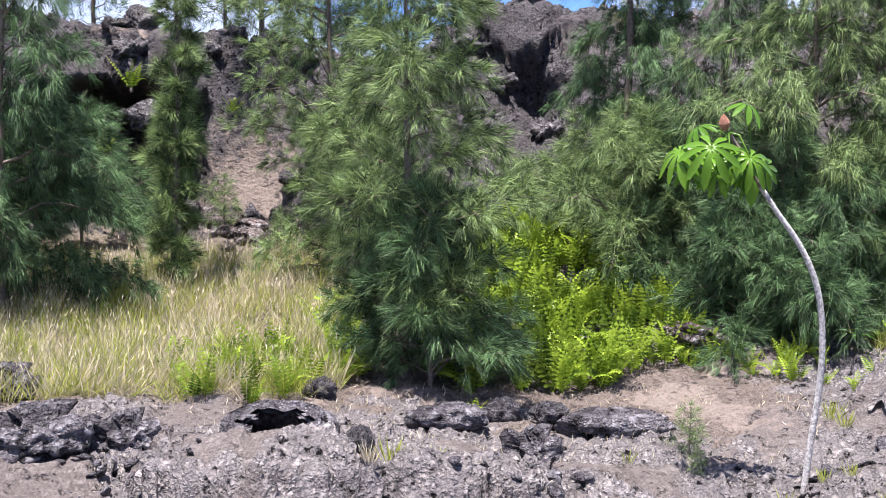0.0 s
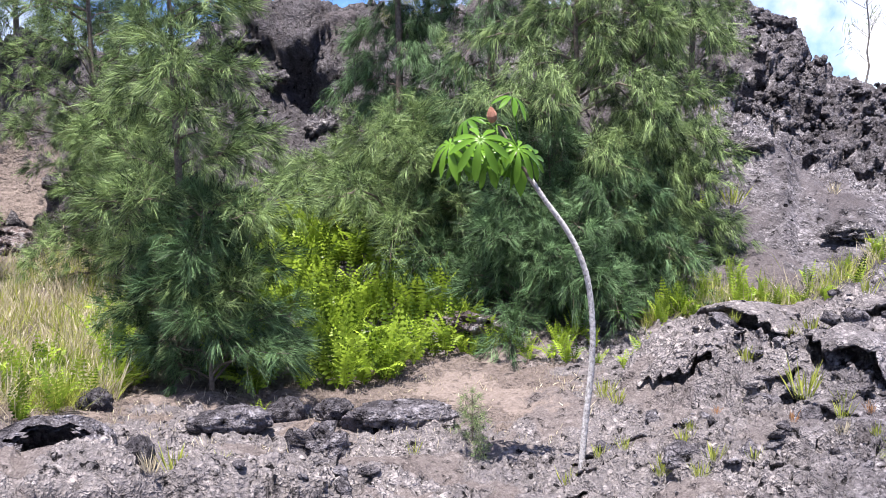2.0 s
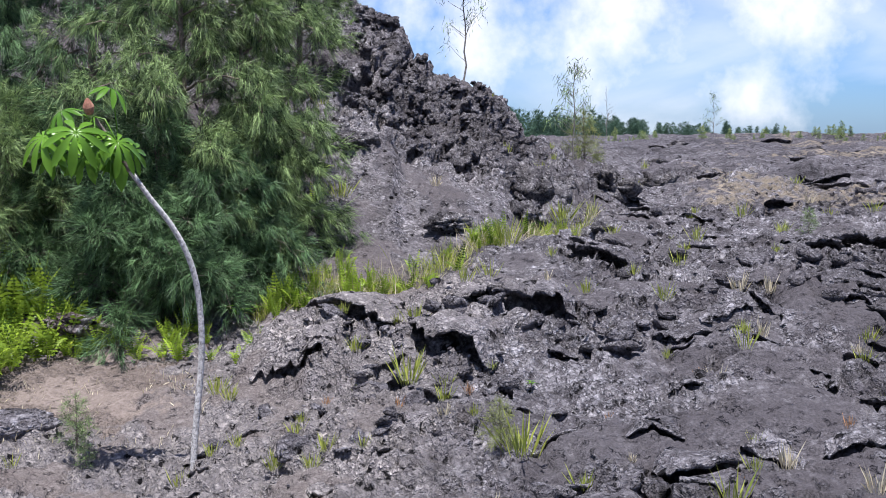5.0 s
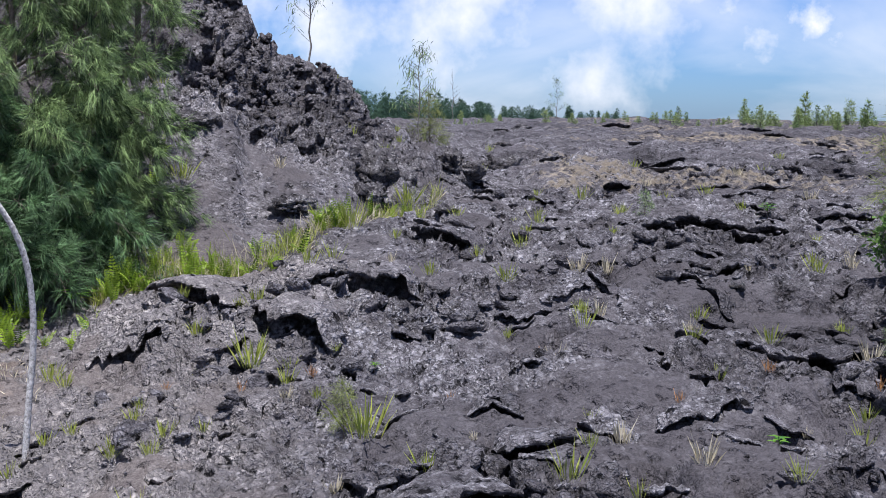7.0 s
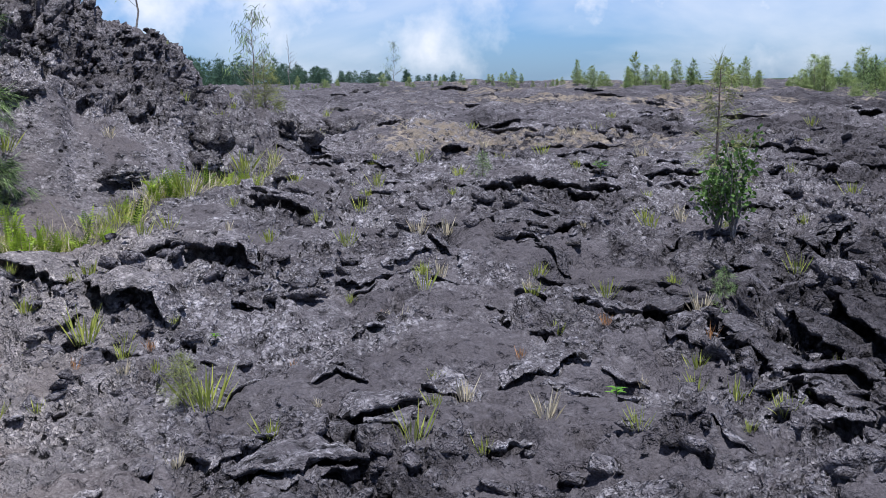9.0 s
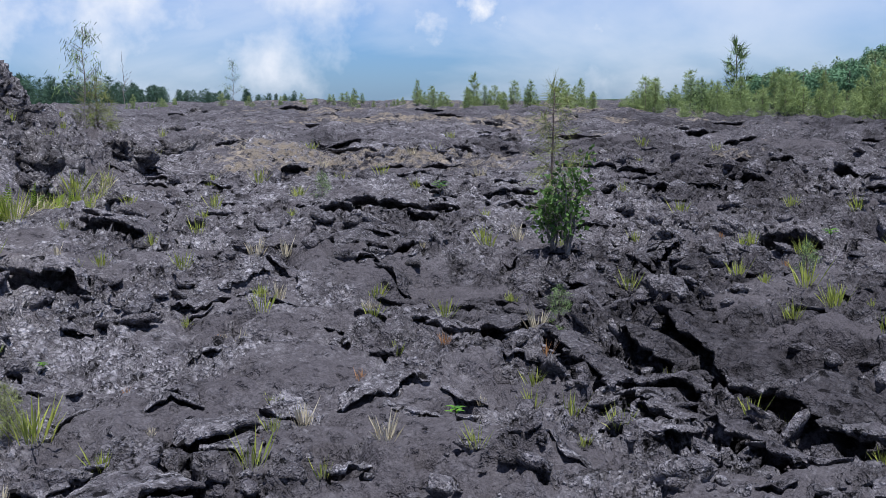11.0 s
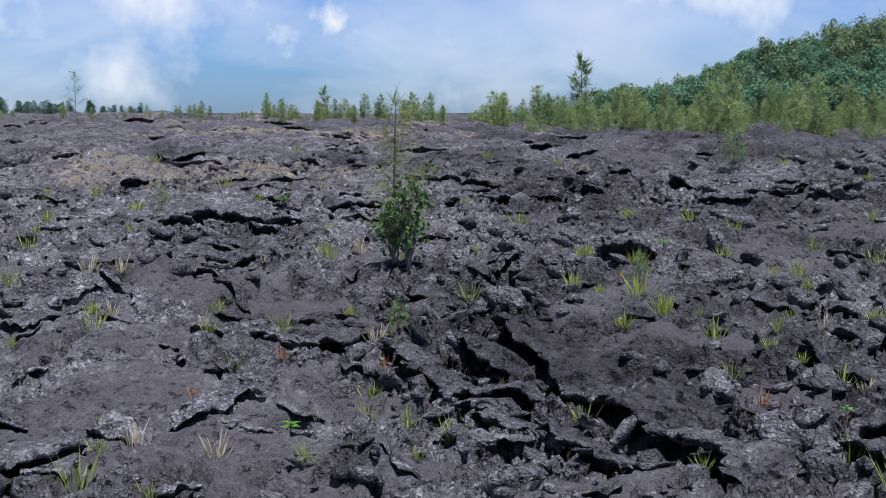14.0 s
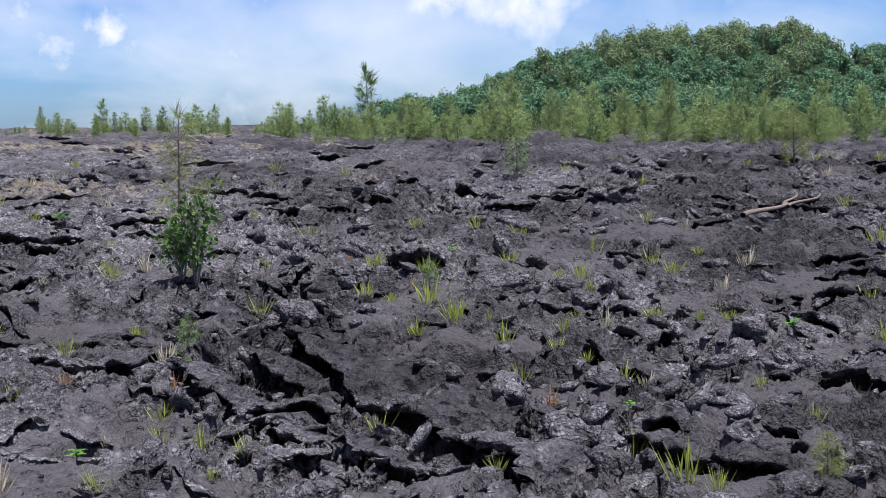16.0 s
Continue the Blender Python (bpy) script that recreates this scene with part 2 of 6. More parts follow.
def leaf_material(name, dark, light, rough=0.5, translucent=0.35, per_island=True, straw=None, patch_scale=1.6, clumpy=0.55, low=0.1, spread=0.5):
    m, nodes, links, bsdf = material(name)
    if per_island:
        rnd = nodes.new("ShaderNodeNewGeometry").outputs["Random Per Island"]
    else:
        rnd = nodes.new("ShaderNodeObjectInfo").outputs["Random"]
    tc = nodes.new("ShaderNodeTexCoord").outputs["Object"]
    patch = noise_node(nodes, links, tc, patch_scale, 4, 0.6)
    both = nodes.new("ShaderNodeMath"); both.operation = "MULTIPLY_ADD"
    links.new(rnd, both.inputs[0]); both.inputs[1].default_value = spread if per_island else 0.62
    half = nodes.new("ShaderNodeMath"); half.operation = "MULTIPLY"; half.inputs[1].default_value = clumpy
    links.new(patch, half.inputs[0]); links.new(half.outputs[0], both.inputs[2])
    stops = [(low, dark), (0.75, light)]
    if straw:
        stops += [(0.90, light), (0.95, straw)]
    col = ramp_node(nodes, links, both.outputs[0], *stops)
    links.new(col, bsdf.inputs["Base Color"])
    bsdf.inputs["Roughness"].default_value = rough
    bsdf.inputs["Specular IOR Level"].default_value = 0.22
    tr = nodes.new("ShaderNodeBsdfTranslucent")
    links.new(col, tr.inputs["Color"])
    mx = nodes.new("ShaderNodeMixShader"); mx.inputs[0].default_value = translucent
    links.new(bsdf.outputs[0], mx.inputs[1]); links.new(tr.outputs[0], mx.inputs[2])
    links.new(mx.outputs[0], nodes["Material Output"].inputs["Surface"])
    return m


# near-black clumps put the crowns' inner shade into the needle colour
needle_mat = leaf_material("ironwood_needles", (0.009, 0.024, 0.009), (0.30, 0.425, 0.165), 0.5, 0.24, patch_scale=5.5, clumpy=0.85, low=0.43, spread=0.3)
# darker copy of these needles: shade put into colour for low and weeping trees
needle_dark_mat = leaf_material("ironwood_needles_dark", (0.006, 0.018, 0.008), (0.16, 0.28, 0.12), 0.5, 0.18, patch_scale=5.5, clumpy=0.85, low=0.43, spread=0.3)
needle_yellow_mat = leaf_material("ironwood_needles_yellow", (0.10, 0.13, 0.04), (0.26, 0.29, 0.10), 0.55, 0.3)
far_dark_mat = leaf_material("far_dark_needles", (0.018, 0.045, 0.034), (0.075, 0.14, 0.085), 0.6, 0.2, patch_scale=0.8)
far_mat = leaf_material("far_ironwood_needles", (0.07, 0.115, 0.04), (0.33, 0.41, 0.16), 0.6, 0.35, patch_scale=0.8)
fern_mat = leaf_material("fern_frond", (0.012, 0.05, 0.010), (0.32, 0.45, 0.05), 0.38, 0.4, per_island=False, straw=(0.55, 0.47, 0.07), clumpy=0.55, low=0.22)
grass_mat = leaf_material("dry_grass", (0.26, 0.22, 0.13), (0.64, 0.57, 0.42), 0.6, 0.3)
green_grass_mat = leaf_material("green_grass", (0.12, 0.18, 0.03), (0.42, 0.45, 0.10), 0.5, 0.35, straw=(0.45, 0.35, 0.15))
rust_grass_mat = leaf_material("rusty_weed", (0.16, 0.07, 0.035), (0.46, 0.24, 0.10), 0.6, 0.25)
shrub_mat = leaf_material("shrub_leaf", (0.016, 0.045, 0.014), (0.10, 0.18, 0.045), 0.65, 0.25)
broad_mat = leaf_material("broad_leaf", (0.03, 0.10, 0.012), (0.13, 0.27, 0.03), 0.25, 0.35, per_island=False)
forest_mat = leaf_material("forest_leaf", (0.016, 0.045, 0.03), (0.11, 0.21, 0.11), 0.8, 0.2, patch_scale=0.35, clumpy=0.75)
hill_needle_mat = leaf_material("hill_needles", (0.03, 0.06, 0.03), (0.17, 0.23, 0.11), 0.8, 0.25, patch_scale=0.35, clumpy=0.75)


def bark_material(name, dark, light, scale=30):
    m, nodes, links, bsdf = material(name)
    tc = nodes.new("ShaderNodeTexCoord").outputs["Object"]
    f = noise_node(nodes, links, tc, scale, 6, 0.65)
    links.new(ramp_node(nodes, links, f, (0.35, dark), (0.62, light)), bsdf.inputs["Base Color"])
    bsdf.inputs["Roughness"].default_value = 0.85
    b = nodes.new("ShaderNodeBump"); b.inputs["Strength"].default_value, b.inputs["Distance"].default_value = 0.6, 0.01
    links.new(f, b.inputs["Height"]); links.new(b.outputs[0], bsdf.inputs["Normal"])
    return m


bark_mat = bark_material("ironwood_bark", (0.07, 0.052, 0.04), (0.19, 0.15, 0.125))
pale_bark_mat = bark_material("pale_bark", (0.20, 0.19, 0.18), (0.58, 0.56, 0.54), 45)
dead_mat = bark_material("dead_wood", (0.08, 0.07, 0.06), (0.22, 0.2, 0.18))
bud_mat = bark_material("bud_sheath", (0.22, 0.09, 0.055), (0.42, 0.21, 0.14), 20)

# ---- the ground ----
def lattice(ix, iy, seed):
    h = (ix.astype(np.int64) * 374761393 + iy.astype(np.int64) * 668265263 + seed * 974634777) & 0xFFFFFFFF
    h = ((h ^ (h >> 13)) * 1274126177) & 0xFFFFFFFF
    return (h ^ (h >> 16)) & 0xFFFFFFFF


def unit(ix, iy, seed):
    return lattice(ix, iy, seed) / 4294967296.0


def grad_noise(x, y, seed=0):
    """Gradient noise, about -1 to 1."""
    x0, y0 = np.floor(x), np.floor(y)
    fx, fy = x - x0, y - y0
    u, v = fx * fx * fx * (fx * (fx * 6 - 15) + 10), fy * fy * fy * (fy * (fy * 6 - 15) + 10)
    out = 0
    for dx, wx in ((0, 1 - u), (1, u)):
        for dy, wy in ((0, 1 - v), (1, v)):
            a = unit(x0 + dx, y0 + dy, seed) * (2 * math.pi)
            out = out + wx * wy * (np.cos(a) * (fx - dx) + np.sin(a) * (fy - dy))
    return out * 1.5


def fbm(x, y, octaves=4, seed=0, gain=0.5):
    out, amp = 0, 1.0
    for o in range(octaves):
        out = out + amp * grad_noise(x, y, seed + 17 * o)
        x, y, amp = x * 2.03 + 5.2, y * 2.03 + 1.3, amp * gain
    return out


def cells(x, y, seed=0):
    """Cell noise: distance to the cell's border (F2 - F1), the cell's random number, and the way from its middle."""
    x0, y0 = np.floor(x), np.floor(y)
    f1, f2 = np.full(x.shape, 9.0), np.full(x.shape, 9.0)
    rnd, rnd2, vx, vy = (np.zeros(x.shape) for _ in range(4))
    for dx in (-1, 0, 1):
        for dy in (-1, 0, 1):
            cx, cy = x0 + dx, y0 + dy
            px, py = cx + 0.1 + 0.8 * unit(cx, cy, seed), cy + 0.1 + 0.8 * unit(cx, cy, seed + 1)
            d = np.hypot(x - px, y - py)
            near = d < f1
            f2 = np.where(near, f1, np.minimum(f2, d))
            rnd, rnd2 = np.where(near, unit(cx, cy, seed + 2), rnd), np.where(near, unit(cx, cy, seed + 3), rnd2)
            vx, vy = np.where(near, x - px, vx), np.where(near, y - py, vy)
            f1 = np.where(near, d, f1)
    return f2 - f1, rnd, rnd2, vx, vy


def grad_noise3(x, y, z, seed=0):
    x0, y0, z0 = np.floor(x), np.floor(y), np.floor(z)
    fx, fy, fz = x - x0, y - y0, z - z0
    u, v, w = (f * f * (3 - 2 * f) for f in (fx, fy, fz))
    out = 0
    for dz, wz in ((0, 1 - w), (1, w)):
        for dx, wx in ((0, 1 - u), (1, u)):
            for dy, wy in ((0, 1 - v), (1, v)):
                a = lattice(x0 + dx + 57 * (z0 + dz), y0 + dy - 131 * (z0 + dz), seed)
                gx_, gy_, gz_ = (a & 1023) / 511.5 - 1, ((a >> 10) & 1023) / 511.5 - 1, ((a >> 20) & 1023) / 511.5 - 1
                out = out + wx * wy * wz * (gx_ * (fx - dx) + gy_ * (fy - dy) + gz_ * (fz - dz))
    return out * 1.3


def fbm3(x, y, z, scale, octaves=3, seed=0):
    out, amp = 0, 1.0
    for o in range(octaves):
        out = out + amp * grad_noise3(x * scale + o * 3.7, y * scale, z * scale, seed + o)
        scale, amp = scale * 2.05, amp * 0.5
    return out


def cells3(x, y, z, seed=0):
    x0, y0, z0 = np.floor(x), np.floor(y), np.floor(z)
    f1, f2, rnd = np.full(x.shape, 9.0), np.full(x.shape, 9.0), np.zeros(x.shape)
    for dx in (-1, 0, 1):
        for dy in (-1, 0, 1):
            for dz in (-1, 0, 1):
                cx, cy, cz = x0 + dx, y0 + dy, z0 + dz
                a, b = cx + 57 * cz, cy - 131 * cz
                d = np.sqrt((x - cx - unit(a, b, seed)) ** 2 + (y - cy - unit(a, b, seed + 1)) ** 2 + (z - cz - unit(a, b, seed + 2)) ** 2)
                near = d < f1
                f2 = np.where(near, f1, np.minimum(f2, d))
                rnd = np.where(near, unit(a, b, seed + 3), rnd)
                f1 = np.where(near, d, f1)
    return f2 - f1, rnd


def smooth(a, b, v):
    s = np.clip((v - a) / (b - a), 0, 1)
    return s * s * (3 - 2 * s)


# bearing (degrees clockwise from +y), then heights at these distances from the look-out
NEAR_R = (3, 6, 8, 9.5, 11, 13, 16)
NEAR = {
    -25: (0.35, 0.4, 0.5, 0.6, 0.5, 0.5, 0.6),
    -8: (0.2, 0.15, 0.2, 0.28, 0.38, 0.45, 0.6),
    5: (0.1, 0.1, 0.12, 0.2, 0.22, 0.45, 0.6),
    12: (0.05, 0.05, 0.08, 0.15, 0.25, 0.5, 0.6),
    18: (0.1, 0.08, 0.08, 0.15, 0.4, 0.5, 0.6),
    24: (0.2, 0.2, 0.25, 0.4, 0.78, 0.75, 0.9),
    32: (0.3, 0.35, 0.45, 0.65, 0.95, 1.05, 1.2),
    43: (0.3, 0.4, 0.5, 0.65, 0.8, 1.0, 1.25),
    55: (0.4, 0.42, 0.5, 0.66, 0.8, 1.0, 1.2),
    75: (0.5, 0.6, 0.65, 0.66, 0.75, 0.95, 1.15),
}
FAR_R, FAR_Z = (16, 22, 31, 60, 100, 300, 3000), (1.2, 1.5, 1.8, 2.25, 2.3, 1.0, -12)
# skyline of the far hill: bearing, elevation in degrees
HILL_A, HILL_EL = (64, 66, 68.5, 71.8, 74.3, 76.5, 78.3, 80.4, 86, 87.5, 88.3, 90.2, 100, 125), (-1.5, -1.0, 0.3, 1.75, 2.9, 3.1, 3.5, 3.65, 3.8, 3.4, 2.8, 3.1, 2.2, -1.5)
RIDGE_A = (-60, -22, -14, -8, -2, 2, 5.5, 8, 10, 15, 20, 24, 26, 27.2, 27.7, 29, 30.7, 31.8, 32.7, 33.2, 35, 38, 41)
RIDGE_RB = (16, 17, 17.5, 17.5, 14.5, 12.6, 12, 12.2, 12.4, 13.3, 13, 13, 13.1, 13.2, 13.3, 13.6, 14.3, 14.8, 15.2, 15.5, 16.5, 18, 20)
RIDGE_RT = (24, 23, 22.5, 22.5, 22.5, 22.8, 22.8, 22.5, 22, 21, 20.5, 20.5, 20.5, 20.5, 20.5, 20.5, 20.3, 20, 20, 20, 20, 20.5, 22)
RIDGE_ZT = (5, 5.1, 4.9, 4.6, 4.3, 5.2, 5.25, 5.1, 5.0, 5.0, 5.3, 5.2, 4.6, 4.5, 3.75, 3.55, 3.3, 3.1, 2.85, 2.45, 2.2, 1.8, 1.5)

# lifted edges of the crust over dark hollows: two ends, height of the gap
LEDGES_NEAR = [
    (4.35, 10.45, 4.72, 9.25, 0.17), (3.92, 9.79, 4.15, 9.30, 0.14), (4.66, 8.80, 5.05, 8.12, 0.20), (5.15, 9.02, 5.78, 8.95, 0.15), (5.66, 8.97, 6.18, 8.50, 0.22),
    (4.25, 8.51, 4.62, 7.89, 0.08), (7.75, 8.70, 8.35, 8.66, 0.18), (4.70, 5.54, 5.20, 5.36, 0.16), (4.22, 7.06, 4.36, 6.86, 0.10), (2.04, 8.02, 2.52, 7.90, 0.07),
    (3.70, 9.91, 4.13, 9.26, 0.08), (3.79, 5.40, 4.38, 4.97, 0.20), (4.75, 5.42, 4.82, 5.12, 0.14), (4.92, 4.50, 5.10, 4.36, 0.13), (5.90, 5.27, 6.54, 5.07, 0.06),
    (7.50, 8.00, 7.58, 7.72, 0.14), (8.16, 8.30, 7.93, 7.61, 0.05),
]
LEDGES_FAR = [
    (8.40, 11.70, 8.70, 10.80, 0.26), (8.72, 12.10, 8.75, 11.05, 0.22), (10.66, 10.10, 11.26, 10.05, 0.30), (11.75, 10.60, 12.00, 9.40, 0.32), (9.47, 8.91, 9.70, 7.63, 0.25),
    (18.86, 14.10, 18.46, 13.20, 0.40), (14.76, 8.45, 15.15, 7.61, 0.20), (16.14, 7.06, 15.85, 6.40, 0.36), (18.08, 6.24, 17.42, 5.64, 0.34), (17.34, 3.77, 17.60, 3.30, 0.3),
    (17.01, 1.40, 16.68, 0.60, 0.34), (12.17, 4.98, 12.17, 4.25, 0.36), (11.31, 9.60, 11.34, 8.80, 0.22), (11.82, 9.30, 11.80, 8.80, 0.22), (13.50, 0.54, 13.43, -0.2, 0.18),
]
LEDGES_RIGHT = [
    (7.63, 6.07, 7.86, 5.58, 0.12), (7.88, 5.67, 8.32, 5.22, 0.17), (9.29, 5.70, 9.36, 5.30, 0.32), (9.05, 4.55, 7.95, 3.30, 0.22), (8.1, 3.42, 7.0, 2.32, 0.27), (6.98, 2.34, 6.2, 1.6, 0.22),
    (7.67, 4.60, 7.41, 4.07, 0.18), (7.42, 4.07, 7.47, 3.32, 0.16), (6.96, 3.60, 6.72, 3.15, 0.16), (6.39, 2.62, 6.23, 2.26, 0.14),
    (9.22, 4.90, 9.06, 4.12, 0.16), (10.87, 2.27, 10.84, 1.90, 0.20), (11.27, 1.65, 11.12, 1.36, 0.24), (9.15, 1.98, 8.61, 1.32, 0.17), (6.95, 1.25, 6.86, 0.74, 0.18),
    (6.87, 0.80, 6.83, 0.30, 0.20), (11.85, 0.42, 11.70, 0.10, 0.24),
]
LEDGES_RIM = [(9.76, 2.96, 9.69, 2.50, 0.12), (10.77, 5.82, 10.78, 5.57, 0.26), (10.76, 5.28, 10.77, 5.00, 0.26), (10.87, 0.76, 10.65, 0.18, 0.16), (9.82, 2.00, 9.81, 1.46, 0.14),
              (7.28, 1.20, 7.26, 0.94, 0.14), (9.14, 0.2, 8.74, -0.2, 0.2), (7.9, 4.9, 7.62, 4.5, 0.16), (8.3, 4.5, 8.1, 3.9, 0.16), (7.2, 3.9, 7.05, 3.5, 0.16), (6.7, 3.0, 6.5, 2.6, 0.14)]
# many short ones over the rest of the field
SMALL_LEDGES = []
crack_rng = random.Random(12)
for _ in range(250):
    a_, r_ = radians(crack_rng.uniform(17, 95)), 5.4 * (26 / 5.4) ** (crack_rng.random() ** 0.85)
    if a_ < radians(37) and r_ > 12.0:
        continue
    x_, y_, turn_ = r_ * math.sin(a_), r_ * math.cos(a_), -a_ + crack_rng.gauss(0, 0.5)
    half = crack_rng.uniform(0.05, 0.22) * (0.2 + 0.09 * r_)
    SMALL_LEDGES.append((x_ - half * math.cos(turn_), y_ - half * math.sin(turn_), x_ + half * math.cos(turn_), y_ + half * math.sin(turn_), crack_rng.uniform(0.02, 0.06) * 0.12 * r_))
for _ in range(80):
    a_, r_ = radians(crack_rng.uniform(38, 95)), 17 * (52 / 17) ** crack_rng.random()
    x_, y_, turn_ = r_ * math.sin(a_), r_ * math.cos(a_), -a_ + crack_rng.gauss(0, 0.25)
    half = crack_rng.uniform(0.15, 0.55) * (0.5 + 0.025 * r_)
    SMALL_LEDGES.append((x_ - half * math.cos(turn_), y_ - half * math.sin(turn_), x_ + half * math.cos(turn_), y_ + half * math.sin(turn_), crack_rng.uniform(0.08, 0.18) * (0.6 + 0.02 * r_)))
LEDGES = np.array(LEDGES_NEAR + LEDGES_FAR + LEDGES_RIGHT + LEDGES_RIM + SMALL_LEDGES)
# domed slabs: middle, half length, half depth, height, bearing they face
SLABS = [(5.05, 9.3, 1.75, 0.95, 0.26, 29), (-1.3, 7.95, 1.05, 0.6, 0.28, -9), (0.75, 7.9, 1.1, 0.55, 0.24, 4), (6.3, 5.9, 1.2, 0.6, 0.14, 47),
         (8.3, 8.0, 1.3, 0.7, 0.16, 45), (7.6, 6.4, 1.1, 0.45, 0.10, 50), (9.2, 2.5, 0.9, 0.4, 0.14, 74), (5.6, 4.0, 0.8, 0.45, 0.15, 55)]


def bearing(x, y):
    return np.degrees(np.arctan2(x, y)), np.hypot(x, y)


def large_form(x, y):
    """The lie of the land: low ground by the look-out, a spatter ridge behind, a plain that rises to the right."""
    a, r = bearing(x, y)
    keys = sorted(NEAR)
    cols = np.stack([np.interp(np.clip(a, -25, 75), keys, [NEAR[k][j] for k in keys]) for j in range(len(NEAR_R))])
    z = np.zeros_like(r)
    j = np.clip(np.searchsorted(NEAR_R, r) - 1, 0, len(NEAR_R) - 2)
    r0, r1 = np.array(NEAR_R)[j], np.array(NEAR_R)[j + 1]
    s = np.clip((r - r0) / (r1 - r0), 0, 1)
    pick = np.arange(r.size).reshape(r.shape)
    flat = cols.reshape(len(NEAR_R), -1)
    z0, z1 = flat[j.ravel(), pick.ravel()].reshape(r.shape), flat[(j + 1).ravel(), pick.ravel()].reshape(r.shape)
    z = z0 + (z1 - z0) * s * s * (3 - 2 * s) * 0.6 + (z1 - z0) * s * 0.4
    far = np.interp(r, FAR_R, FAR_Z) - 1.05 * np.clip((a - 45) / 43, 0, 1.2) * smooth(20, 48, r)
    z = np.where(r > 13, z + (far - z) * smooth(13, 18, r), z)
    # ridge
    rb, rt, zt = (np.interp(a, RIDGE_A, k) for k in (RIDGE_RB, RIDGE_RT, RIDGE_ZT))
    wob = 0.45 * fbm(x * 0.35, y * 0.35, 1, 5)
    s = np.clip((r + wob - rb) / (rt - rb), 0, 1)
    cliff = smooth(0.32, 0.74, s) * 0.75 + 0.25 * s
    bank = 0.55 * s + 0.45 * smooth(0.3, 1.0, s)
    apron = np.where(s < 0.5, 0.9 * s, 0.45 + 0.55 * smooth(0.5, 0.95, s))
    crag = 0.42 * np.minimum(s / 0.68, 1) + 0.58 * smooth(0.68, 0.86, s)
    at_crag = smooth(-2.5, 0, a) * smooth(9.5, 7, a)
    bank = bank + (crag - bank) * at_crag
    left, right = smooth(-3, -8, a), smooth(18, 25, a)
    p = cliff * left + (1 - left) * (bank * (1 - right) + apron * right)
    on = smooth(41, 37, a) * smooth(-75, -60, a)
    back = smooth(rt + 1, rt + 30, r) * (zt - 2.0)
    z = z + (np.maximum(zt - back, z) - z) * p * on
    # the wooded hill beyond the plain
    rise = 2.6 + r * np.tan(np.radians(np.interp(a, HILL_A, HILL_EL))) * smooth(95, 175, r) * smooth(330, 230, r) - 3.4
    z = np.where((a > 64) & (a < 130) & (r > 90), np.maximum(z, rise), z)
    return z


def swells(x, y, wx, wy, soil_k=1.0):
    """Swells, billowy lobes and domed slabs of the flow's crust."""
    z = 0.13 * fbm(wx * 0.42, wy * 0.42, 3, 11) * (0.4 + 0.6 * soil_k) + 0.05 * fbm(wx * 1.1, wy * 1.1, 3, 12) * soil_k
    near = smooth(40, 20, np.hypot(x, y)) * soil_k
    e, q, _, _, _ = cells(wx * 0.75 + 4, wy * 0.75, 55)
    z = z + near * 0.16 * (np.sqrt(np.clip(e, 0, 1)) - 0.5) * (0.4 + q)
    e, q, _, _, _ = cells(wx * 2.1, wy * 2.1 + 7, 57)
    z = z + near * 0.055 * (np.sqrt(np.clip(e, 0, 1)) - 0.5) * (0.3 + q)
    for sx, sy, half, deep, high, face in SLABS:
        c, sn = math.cos(radians(face)), math.sin(radians(face))
        along, out = (wx - sx) * c - (wy - sy) * sn, (wx - sx) * sn + (wy - sy) * c
        z = z + high * smooth(1.12, 0.72, np.sqrt((along / half) ** 2 + (out / deep) ** 2))
    return z


# where the crust is broken into rubble: middle, radius, strength
RUBBLE = [(7.2, 3.7, 0.8, 1.0), (6.6, 2.75, 0.55, 1.0), (8.2, 4.5, 0.6, 0.9), (4.35, 9.7, 0.5, 0.55), (4.9, 8.3, 0.35, 0.5), (8.7, 11.4, 0.9, 0.8), (11.2, 9.6, 1.1, 0.8), (9.6, 8.2, 0.9, 0.6),
          (4.6, 5.2, 0.55, 0.8), (9.6, 5.2, 0.9, 0.8), (10.8, 5.4, 0.9, 0.8), (12.4, 4.6, 1.0, 0.7), (16.5, 6.6, 1.8, 0.9), (18.0, 13.6, 1.6, 0.8), (16.8, 1.2, 1.6, 0.8), (14.5, 8.0, 1.3, 0.6)]


# smooth dark skins of crust, nearly bare: middle, radius
BALD = [(6.55, 4.35, 0.5), (6.0, 5.75, 0.6), (7.3, 7.8, 0.5), (8.7, 7.2, 0.5), (4.7, 6.2, 0.4), (8.2, 2.0, 0.5), (7.2, 0.6, 0.5), (15.0, 2.9, 1.0), (12.9, 3.3, 0.9),
        (4.1, 7.9, 0.35), (6.6, 7.5, 0.5), (5.3, 4.2, 0.5), (5.0, 5.0, 0.4)]


def broken(x, y):
    a, r = bearing(x, y)
    k = 0.40 * smooth(-0.1, 0.6, fbm(x * 0.4, y * 0.4, 3, 21)) + 0.16 * smooth(58, 66, a)
    for cx, cy, rad, amount in RUBBLE:
        k = np.maximum(k, amount * smooth(1.5, 0.5, np.hypot(x - cx, y - cy) / rad + 0.35 * fbm(x * 1.3, y * 1.3, 2, 23)))
    return np.clip(k, 0, 1)


